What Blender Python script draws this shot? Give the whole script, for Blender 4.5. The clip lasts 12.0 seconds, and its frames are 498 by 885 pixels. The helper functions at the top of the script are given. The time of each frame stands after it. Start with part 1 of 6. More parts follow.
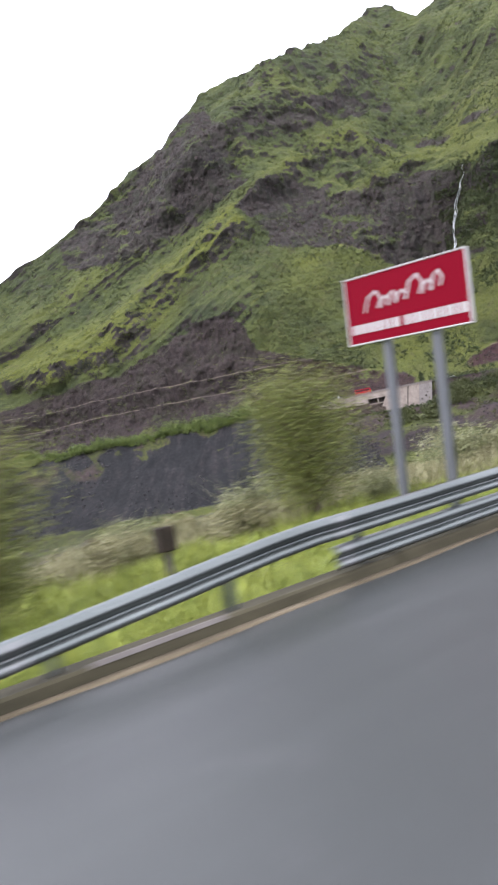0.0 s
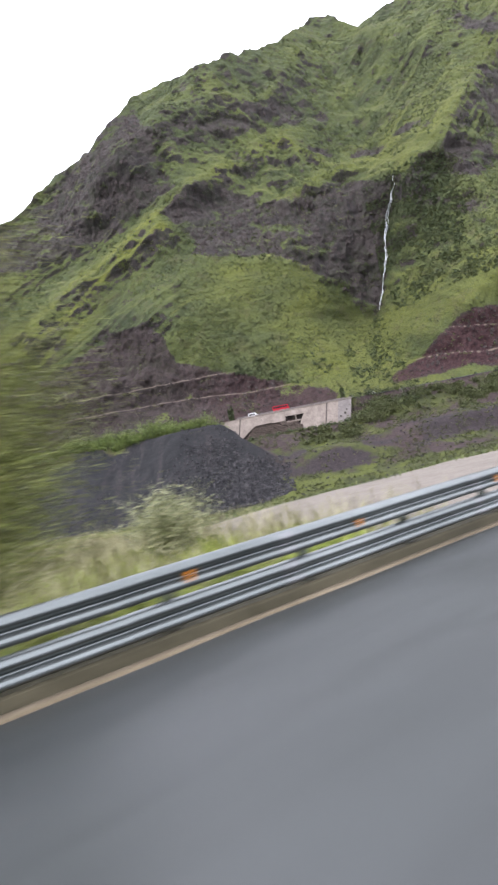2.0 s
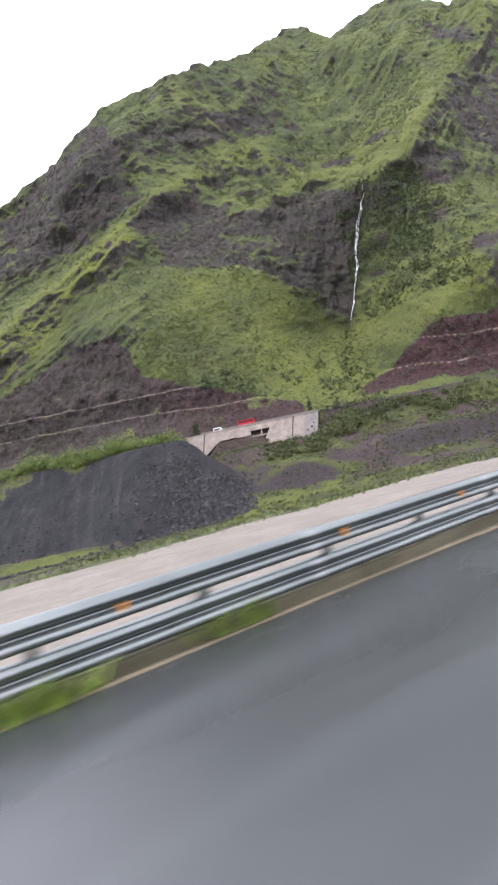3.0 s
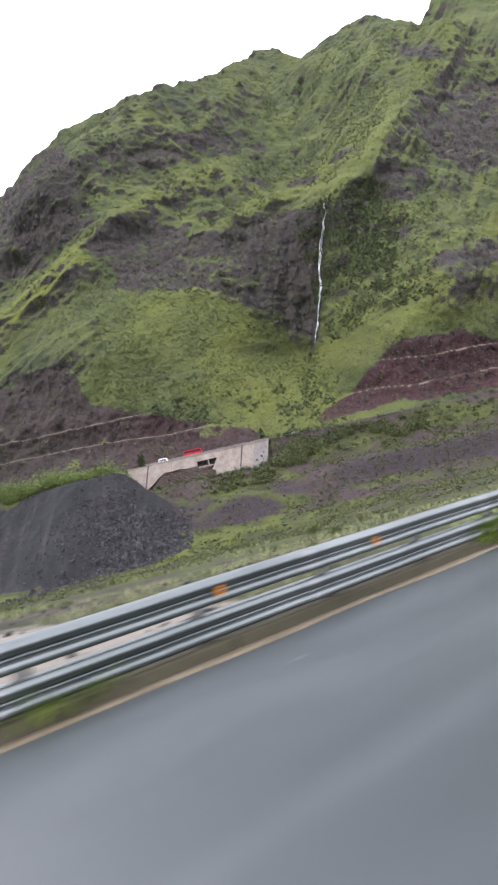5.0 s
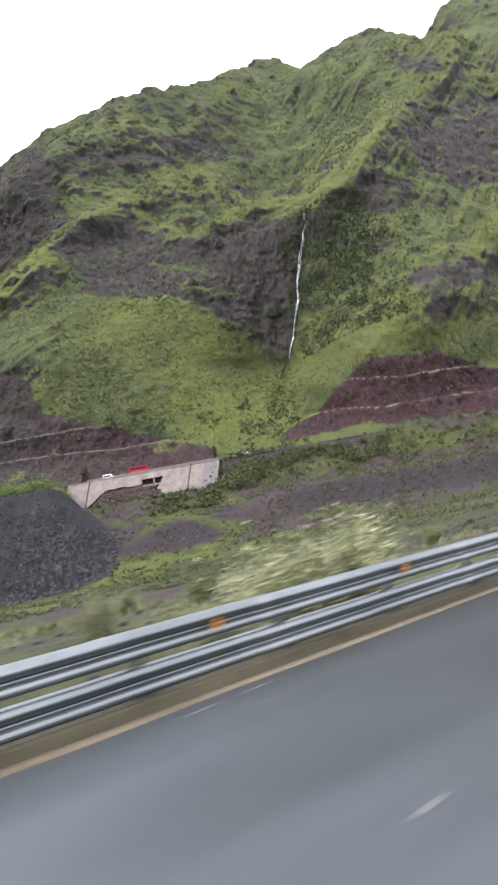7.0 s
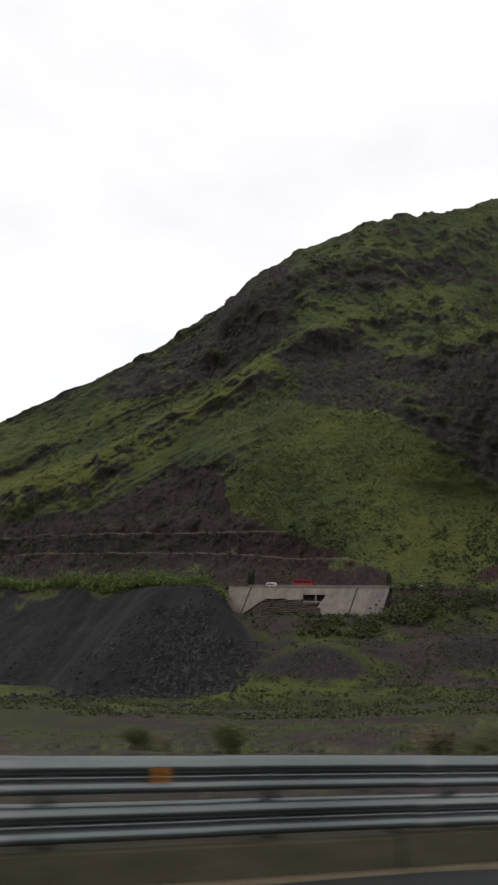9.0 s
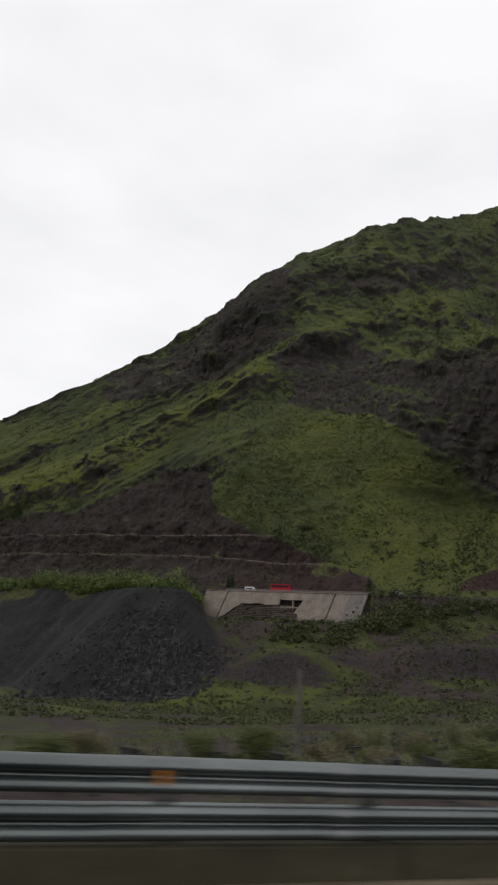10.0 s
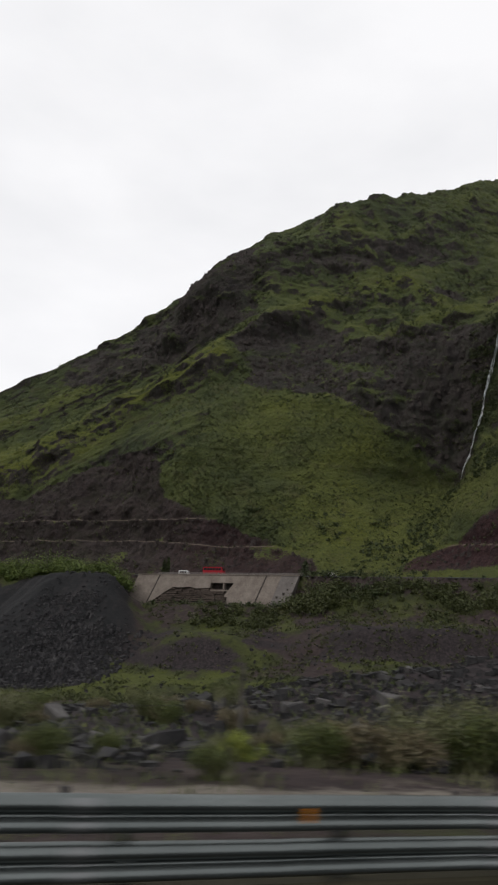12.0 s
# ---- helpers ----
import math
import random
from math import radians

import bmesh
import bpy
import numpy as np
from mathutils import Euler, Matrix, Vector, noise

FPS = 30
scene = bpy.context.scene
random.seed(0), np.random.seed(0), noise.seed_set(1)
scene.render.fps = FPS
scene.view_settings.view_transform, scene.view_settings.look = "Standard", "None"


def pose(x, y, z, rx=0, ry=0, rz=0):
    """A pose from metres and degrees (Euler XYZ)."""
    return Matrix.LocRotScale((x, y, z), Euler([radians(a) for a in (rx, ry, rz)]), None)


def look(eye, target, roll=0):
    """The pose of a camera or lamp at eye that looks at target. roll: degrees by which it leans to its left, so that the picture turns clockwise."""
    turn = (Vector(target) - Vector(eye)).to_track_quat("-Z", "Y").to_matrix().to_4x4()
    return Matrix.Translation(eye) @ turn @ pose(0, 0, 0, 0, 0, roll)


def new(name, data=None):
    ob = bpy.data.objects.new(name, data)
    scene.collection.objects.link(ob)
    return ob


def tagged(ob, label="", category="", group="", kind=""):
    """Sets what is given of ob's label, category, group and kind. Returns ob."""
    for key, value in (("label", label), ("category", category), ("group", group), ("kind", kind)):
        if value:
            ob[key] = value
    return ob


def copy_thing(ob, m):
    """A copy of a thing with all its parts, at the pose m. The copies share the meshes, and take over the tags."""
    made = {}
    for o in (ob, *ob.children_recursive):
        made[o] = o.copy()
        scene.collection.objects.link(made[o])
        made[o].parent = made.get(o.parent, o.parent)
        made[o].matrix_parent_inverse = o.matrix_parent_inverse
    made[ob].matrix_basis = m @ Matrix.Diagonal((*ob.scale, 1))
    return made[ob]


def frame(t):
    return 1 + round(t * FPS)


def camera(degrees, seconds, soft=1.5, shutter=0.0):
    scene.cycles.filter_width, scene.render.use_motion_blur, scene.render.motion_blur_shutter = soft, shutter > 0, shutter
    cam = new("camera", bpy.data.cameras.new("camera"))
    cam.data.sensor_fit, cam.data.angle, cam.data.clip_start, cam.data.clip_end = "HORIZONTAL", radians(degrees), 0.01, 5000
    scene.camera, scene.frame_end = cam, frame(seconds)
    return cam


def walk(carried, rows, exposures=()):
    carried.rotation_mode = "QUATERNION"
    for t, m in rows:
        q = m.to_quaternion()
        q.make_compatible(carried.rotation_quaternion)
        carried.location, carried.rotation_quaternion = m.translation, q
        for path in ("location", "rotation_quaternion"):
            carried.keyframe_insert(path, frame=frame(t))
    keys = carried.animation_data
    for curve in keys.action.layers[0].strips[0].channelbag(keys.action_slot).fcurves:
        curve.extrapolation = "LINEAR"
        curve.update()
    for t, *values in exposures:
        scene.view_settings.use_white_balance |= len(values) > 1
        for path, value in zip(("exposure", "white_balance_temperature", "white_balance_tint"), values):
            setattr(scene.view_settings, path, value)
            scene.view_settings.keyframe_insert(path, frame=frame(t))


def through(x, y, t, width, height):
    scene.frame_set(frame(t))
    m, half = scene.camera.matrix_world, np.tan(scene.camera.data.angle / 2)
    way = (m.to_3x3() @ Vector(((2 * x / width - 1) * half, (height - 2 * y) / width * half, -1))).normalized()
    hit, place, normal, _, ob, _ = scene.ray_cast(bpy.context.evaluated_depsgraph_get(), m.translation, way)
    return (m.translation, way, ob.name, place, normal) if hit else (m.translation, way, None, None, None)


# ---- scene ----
# The camera's way: a vehicle climbing a valley road, looking out of its left window.
cam = camera(38.44, 12.0, 2.4, 0.36)
WAY = [
    (0.0, 0.21, 0.02, 1.75, 93.27, 10.83, -36.10),
    (0.5, 8.35, -0.02, 2.03, 93.73, 10.29, -36.95),
    (1.0, 16.54, -0.06, 2.32, 93.52, 11.25, -37.98),
    (1.5, 24.57, -0.10, 2.59, 93.43, 10.83, -38.24),
    (2.0, 32.43, -0.13, 2.85, 93.41, 10.75, -39.27),
    (2.5, 40.07, -0.16, 3.09, 93.04, 11.07, -40.51),
    (2.7, 43.13, -0.17, 3.19, 93.53, 11.27, -40.36),
    (4.3, 68.74, -0.26, 3.88, 95.54, 12.19, -40.01),
    (4.5, 71.92, -0.26, 3.94, 96.04, 12.61, -40.17),
    (5.0, 79.88, -0.28, 4.13, 95.83, 12.29, -40.34),
    (5.5, 87.92, -0.28, 4.32, 95.52, 12.53, -40.57),
    (6.0, 96.03, -0.28, 4.50, 95.80, 12.60, -40.49),
    (6.5, 104.36, -0.28, 4.68, 95.94, 13.00, -40.52),
    (7.0, 112.67, -0.28, 4.80, 96.87, 9.86, -40.16),
    (7.5, 121.06, -0.30, 4.89, 101.93, 2.36, -40.75),
    (7.7, 124.42, -0.30, 4.90, 103.92, 1.31, -35.56),
    (9.3, 150.41, -0.30, 4.84, 107.66, -3.10, -22.26),
    (9.5, 153.86, -0.30, 4.79, 107.85, -3.58, -21.77),
    (10.0, 162.47, -0.30, 4.72, 107.95, -3.80, -21.97),
    (10.5, 171.13, -0.29, 4.69, 107.89, -3.58, -21.67),
    (11.0, 179.72, -0.31, 4.68, 108.00, -3.08, -21.24),
    (11.5, 188.37, -0.30, 4.65, 107.39, -2.92, -20.94),
    (12.0, 196.95, -0.32, 4.68, 107.23, -3.09, -20.87),
]
LIGHT = [(0.0, 1.85, 6020, 18), (1.5, 1.92, 6020, 18), (2.7, 2.12, 6020, 18), (4.5, 1.78, 6020, 18), (5.0, 2.02, 6020, 18), (6.0, 2.09, 6020, 18), (7.0, 2.08, 6020, 18), (7.7, 1.8, 6020, 18), (9.3, 0.05, 6500, 11), (12.0, 0.05, 6500, 11)]
walk(cam, [(t, pose(x, y, z, rx, ry, rz)) for t, x, y, z, rx, ry, rz in WAY], LIGHT)

# ---- sky and light: a bright overcast ----
world = bpy.data.worlds.new("overcast_sky")
scene.world = world
world.use_nodes = True
wt = world.node_tree
wt.nodes.clear()


def wnode(kind, **sets):
    n = wt.nodes.new(kind)
    for k, v in sets.items():
        n.inputs[k].default_value = v
    return n


sky = wt.nodes.new("ShaderNodeTexSky")
sky.sky_type, sky.sun_disc = "NISHITA", False
sky.sun_elevation, sky.sun_rotation = radians(48), radians(200)
sky_dim = wt.nodes.new("ShaderNodeVectorMath")
sky_dim.operation = "SCALE"
sky_dim.inputs["Scale"].default_value = 0.12
wt.links.new(sky.outputs["Color"], sky_dim.inputs[0])
coord = wt.nodes.new("ShaderNodeTexCoord")
stretch = wt.nodes.new("ShaderNodeMapping")
stretch.inputs["Scale"].default_value = (1.6, 1.6, 4.0)
wt.links.new(coord.outputs["Generated"], stretch.inputs["Vector"])
cloud = wnode("ShaderNodeTexNoise", Scale=2.2, Detail=5.0, Roughness=0.5)
wt.links.new(stretch.outputs["Vector"], cloud.inputs["Vector"])
tone = wt.nodes.new("ShaderNodeValToRGB")
tone.color_ramp.elements[0].position, tone.color_ramp.elements[0].color = 0.3, (0.87, 0.875, 0.885, 1)
tone.color_ramp.elements[1].position, tone.color_ramp.elements[1].color = 0.66, (0.975, 0.975, 0.98, 1)
wt.links.new(cloud.outputs["Fac"], tone.inputs["Fac"])
blend = wt.nodes.new("ShaderNodeMix")
blend.data_type = "RGBA"
blend.inputs["Factor"].default_value = 0.94
wt.links.new(sky_dim.outputs["Vector"], blend.inputs["A"])
wt.links.new(tone.outputs["Color"], blend.inputs["B"])
bg = wnode("ShaderNodeBackground", Strength=1.0)
wt.links.new(blend.outputs["Result"], bg.inputs["Color"])
wout = wt.nodes.new("ShaderNodeOutputWorld")
wt.links.new(bg.outputs["Background"], wout.inputs["Surface"])

sun = new("sun", bpy.data.lights.new("sun", "SUN"))
sun.data.energy, sun.data.angle, sun.data.color = 0.9, radians(14), (1.0, 0.95, 0.88)
sun.matrix_world = look((-200, 120, 400), (160, 240, 60))


# ---- numeric helpers ----
def smooth(a, b, x):
    t = np.clip((np.asarray(x, float) - a) / (b - a), 0, 1)
    return t * t * (3 - 2 * t)


def hash2(i, j, seed):
    h = (i.astype(np.int64) * 374761393 + j.astype(np.int64) * 668265263 + seed * 1442695041) & 0xFFFFFFFF
    h = ((h ^ (h >> 13)) * 1274126177) & 0xFFFFFFFF
    h = ((h ^ (h >> 16)) * 1103515245) & 0xFFFFFFFF
    return ((h ^ (h >> 15)) & 0xFFFF) / 65535.0


def vnoise(x, y, seed=0):
    x, y = np.asarray(x, float), np.asarray(y, float)
    i, j = np.floor(x), np.floor(y)
    a, b = x - i, y - j
    a, b = a * a * a * (a * (a * 6 - 15) + 10), b * b * b * (b * (b * 6 - 15) + 10)
    n00, n10 = hash2(i, j, seed), hash2(i + 1, j, seed)
    n01, n11 = hash2(i, j + 1, seed), hash2(i + 1, j + 1, seed)
    return (n00 * (1 - a) + n10 * a) * (1 - b) + (n01 * (1 - a) + n11 * a) * b


def fbm(x, y, octaves=4, seed=0, gain=0.5):
    """Soft noise about 0, within -1 and 1."""
    total, amp, norm = 0.0, 1.0, 0.0
    for k in range(octaves):
        ang = 0.6 + k * 1.1
        xr, yr = x * math.cos(ang) - y * math.sin(ang), x * math.sin(ang) + y * math.cos(ang)
        total = total + amp * (2 * vnoise(xr * 2**k, yr * 2**k, seed + 17 * k) - 1)
        norm += amp
        amp *= gain
    return total / norm


def ridged(x, y, octaves=4, seed=0):
    """Sharp-crested noise, 0 to 1."""
    total, amp, norm = 0.0, 1.0, 0.0
    for k in range(octaves):
        n = 1 - np.abs(2 * vnoise(x * 2**k + 5.3 * k, y * 2**k - 2.1 * k, seed + 31 * k) - 1)
        total = total + amp * n * n
        norm += amp
        amp *= 0.5
    return total / norm


def inside(u, z, poly):
    """True where the points lie inside the outline."""
    res = np.zeros(np.shape(u), bool)
    for (u0, z0), (u1, z1) in zip(poly, poly[1:] + poly[:1]):
        if z0 == z1:
            continue
        res ^= ((z0 > z) != (z1 > z)) & (u < (u1 - u0) * (z - z0) / (z1 - z0) + u0)
    return res


def to_line(u, z, line):
    """Distance to an open line of points."""
    best = np.full(np.shape(u), 1e9)
    for (u0, z0), (u1, z1) in zip(line, line[1:]):
        du, dz = u1 - u0, z1 - z0
        t = np.clip(((u - u0) * du + (z - z0) * dz) / (du * du + dz * dz), 0, 1)
        best = np.minimum(best, np.hypot(u - u0 - t * du, z - z0 - t * dz))
    return best


def signed(u, z, poly):
    """Distance to an outline, positive inside."""
    d = to_line(u, z, poly + poly[:1])
    return np.where(inside(u, z, poly), d, -d)


# ---- the lie of the land ----
# u runs along the far road, n away from the viewer, z up.
SU, SV = 0.745, -0.667
NU, NV = 0.667, 0.745


def un(x, y):
    return SU * x + SV * y, NU * x + NV * y


def xy(u, n):
    det = SU * NV - SV * NU
    return (NV * u - SV * n) / det, (-NU * u + SU * n) / det


def road_z(x):
    """Height of the near road along its length."""
    x = np.asarray(x, float)
    y = np.clip(x - 50, 0, 122)
    k = -0.045 / 122
    return 0.033 * np.clip(x, -150, 50) + 0.033 * y + 0.5 * k * y * y - 0.012 * np.clip(x - 172, 0, 260)


def deck_z(x):
    """Height of the carriageway, which stands a little over the rail's datum."""
    return road_z(x) + 0.14 * (1 - smooth(124, 150, x))


def rail_y(x):
    """The rail's distance from the way's first line."""
    return 6.48 - 0.3 * smooth(0, 100, x)


def face(u, z):
    """Distance n of the mountain's broad form; z counted from the first eye."""
    n = 395 + 0.72 * z
    n = n - 10 * (1 - smooth(32, 58, z))
    cu = -20 + 45 * smooth(240, 370, z)
    n = n - (20 + 24 * smooth(195, 330, z)) * np.exp(-(((u - cu) / 48) ** 2)) * smooth(40, 120, z)
    n = n - 10 * np.exp(-(((u + 95) / 45) ** 2)) * smooth(30, 80, z) * (1 - smooth(120, 200, z))
    n = n - 30 * np.exp(-(((u + 62) / 34) ** 2)) * smooth(190, 260, z)
    gu = 108 + 0.25 * (z - 100)
    n = n + np.interp(z, (36, 55, 100, 192), (0, 16, 58, 6)) * np.exp(-(((u - gu) / np.where(u < gu, 40, 26)) ** 2))
    n = n + 24 * np.exp(-(((u - 130 - 0.1 * (z - 200)) / 40) ** 2)) * smooth(195, 260, z)
    n = n - 34 * np.exp(-(((u - 190) / 45) ** 2)) * smooth(40, 110, z) * (1 - smooth(230, 330, z))
    n = n - 10 * np.exp(-(((u - 160) / 38) ** 2 + ((z - 66) / 30) ** 2))
    return n + 35 * smooth(80, 190, u) * smooth(400, 480, z)


EYE = 1.78
CREST_U = (-560, -400, -300, -233, -202, -168, -131, -112, -95, -75, -63, -52, -41, -28, -14, 10, 33, 71, 103, 130, 150, 165, 180, 190, 199, 222, 256, 284, 298, 311, 323, 340, 362, 400, 450, 600)
CREST_Z = (60, 95, 138, 174, 203, 221, 256, 279, 286, 289, 301, 322, 346, 361, 361, 354, 364, 396, 424, 466, 503, 519, 520, 494, 470, 484, 500, 516, 507, 480, 458, 486, 522, 562, 590, 560)
CLIFF = [(-24, 211), (-9, 212), (6, 220), (23, 223), (44, 209), (66, 195), (92, 206), (110, 215), (124, 204), (141, 191), (132, 160), (116, 105), (103, 114), (84, 126), (68, 140), (48, 150), (12, 156), (-3, 163), (-13, 180), (-23, 197)]
CLIFF_LEFT = [(-170, 215), (-133, 250), (-98, 280), (-65, 312), (-38, 330), (-20, 270), (-14, 222), (-48, 203), (-88, 190), (-128, 180), (-160, 186)]
CLIFF_RIGHT = [(166, 200), (188, 206), (216, 198), (204, 180), (184, 178), (174, 188)]
CLIFF_SMALL = [(166, 150), (176, 156), (190, 148), (184, 138), (170, 139)]
CLIFF_UPPER = [(222, 262), (262, 280), (304, 262), (296, 208), (262, 202), (226, 214)]
CLIFF_TOP = [(262, 300), (300, 310), (360, 300), (350, 268), (300, 258), (270, 275)]
CLIFF_LOW = [(176, 124), (206, 129), (234, 120), (224, 104), (200, 102), (186, 96), (174, 99)]
CUT_LEFT = [(-260, 74), (-158, 81), (-113, 85), (-88, 94), (-76, 103), (-54, 109), (-38, 107), (-28, 97), (-24, 82), (-8, 74), (10, 67), (38, 55), (61, 47), (66, 43), (70, 30), (-260, 30)]
CUT_RIGHT = [(92, 44), (105, 51), (119, 58), (134, 67), (150, 77), (164, 76), (181, 72), (200, 64), (216, 57), (260, 52), (420, 50), (420, 30), (204, 37), (157, 39), (120, 42.5), (100, 42)]


# the grassy flank, and outcrops of bare rock: along, height, half length, half height, tilt
MEADOW = [(-260, 92), (-160, 85), (-113, 89), (-90, 98), (-72, 112), (-58, 140), (-84, 142), (-120, 130), (-170, 126), (-250, 122)]
OUTCROPS = [(142, 247, 13, 9, -0.35), (106, 256, 11, 9, 0.1), (76, 305, 26, 13, 0.05), (36, 285, 22, 9, 0.05), (99, 299, 14, 5, 0.0), (270, 281, 36, 9, -0.2), (184, 183, 16, 10, -0.4), (178, 145, 9, 6, -0.4), (200, 110, 15, 7, -0.1), (165, 248, 4, 12, 0.6), (268, 372, 12, 34, 0.5)]


# ---- materials ----
class Mat:
    """A small builder for node materials in metres."""

    def __init__(self, name, roughness=0.8, metallic=0.0):
        self.m = bpy.data.materials.new(name)
        self.m.use_nodes = True
        self.t = self.m.node_tree
        self.b = self.t.nodes["Principled BSDF"]
        self.b.inputs["Roughness"].default_value = roughness
        self.b.inputs["Metallic"].default_value = metallic
        self.pos = self.t.nodes.new("ShaderNodeNewGeometry").outputs["Position"]

    def link(self, a, b):
        self.t.links.new(a, b)

    def scaled(self, sx, sy, sz):
        n = self.t.nodes.new("ShaderNodeMapping")
        n.inputs["Scale"].default_value = (sx, sy, sz)
        self.link(self.pos, n.inputs["Vector"])
        return n.outputs["Vector"]

    def along(self, su, sn, sz):
        """Coordinates turned to run along the far road."""
        n = self.t.nodes.new("ShaderNodeMapping")
        n.inputs["Rotation"].default_value = (0, 0, radians(41.84))
        self.link(self.pos, n.inputs["Vector"])
        k = self.t.nodes.new("ShaderNodeMapping")
        k.inputs["Scale"].default_value = (su, sn, sz)
        self.link(n.outputs["Vector"], k.inputs["Vector"])
        return k.outputs["Vector"]

    def noise(self, scale, detail=4.0, rough=0.55, vec=None, distort=0.0):
        n = self.t.nodes.new("ShaderNodeTexNoise")
        n.inputs["Scale"].default_value, n.inputs["Detail"].default_value = scale, detail
        n.inputs["Roughness"].default_value, n.inputs["Distortion"].default_value = rough, distort
        self.link(vec or self.pos, n.inputs["Vector"])
        return n.outputs["Fac"]

    def voronoi(self, scale, vec=None, out="Distance"):
        n = self.t.nodes.new("ShaderNodeTexVoronoi")
        n.inputs["Scale"].default_value = scale
        self.link(vec or self.pos, n.inputs["Vector"])
        return n.outputs[out]

    def attr(self, name):
        n = self.t.nodes.new("ShaderNodeAttribute")
        n.attribute_name = name
        return n.outputs["Fac"]

    def math(self, op, a, b=0.5):
        n = self.t.nodes.new("ShaderNodeMath")
        n.operation = op
        for k, v in enumerate((a, b)):
            if isinstance(v, (int, float)):
                n.inputs[k].default_value = v
            else:
                self.link(v, n.inputs[k])
        return n.outputs[0]

    def ramp(self, fac, *stops):
        n = self.t.nodes.new("ShaderNodeValToRGB")
        e = n.color_ramp.elements
        while len(e) < len(stops):
            e.new(0.5)
        for el, (p, c) in zip(e, stops):
            el.position = p
            el.color = (*c, 1) if len(c) == 3 else c
        self.link(fac, n.inputs["Fac"])
        return n.outputs["Color"]

    def gate(self, fac, lo, hi):
        n = self.t.nodes.new("ShaderNodeMapRange")
        n.interpolation_type = "SMOOTHSTEP"
        n.inputs["From Min"].default_value, n.inputs["From Max"].default_value = lo, hi
        self.link(fac, n.inputs["Value"])
        return n.outputs["Result"]

    def mix(self, fac, a, b, mode="MIX"):
        n = self.t.nodes.new("ShaderNodeMix")
        n.data_type, n.blend_type = "RGBA", mode
        for key, v in (("Factor", fac), ("A", a), ("B", b)):
            if isinstance(v, (int, float)):
                n.inputs[key].default_value = v
            elif isinstance(v, tuple):
                n.inputs[key].default_value = (*v, 1)
            else:
                self.link(v, n.inputs[key])
        return n.outputs["Result"]

    def colour(self, c):
        if isinstance(c, tuple):
            self.b.inputs["Base Color"].default_value = (*c, 1)
        else:
            self.link(c, self.b.inputs["Base Color"])
        return self

    def rough(self, c):
        self.link(c, self.b.inputs["Roughness"])
        return self

    def bump(self, height, strength=0.5, distance=0.02):
        n = self.t.nodes.new("ShaderNodeBump")
        n.inputs["Strength"].default_value, n.inputs["Distance"].default_value = strength, distance
        self.link(height, n.inputs["Height"])
        self.link(n.outputs["Normal"], self.b.inputs["Normal"])
        return self

    def spec(self, v):
        self.b.inputs["Specular IOR Level"].default_value = v
        return self

    def vary(self):
        return self.t.nodes.new("ShaderNodeObjectInfo").outputs["Random"]

    def island(self):
        n = self.t.nodes.new("ShaderNodeNewGeometry")
        return n.outputs["Random Per Island"]


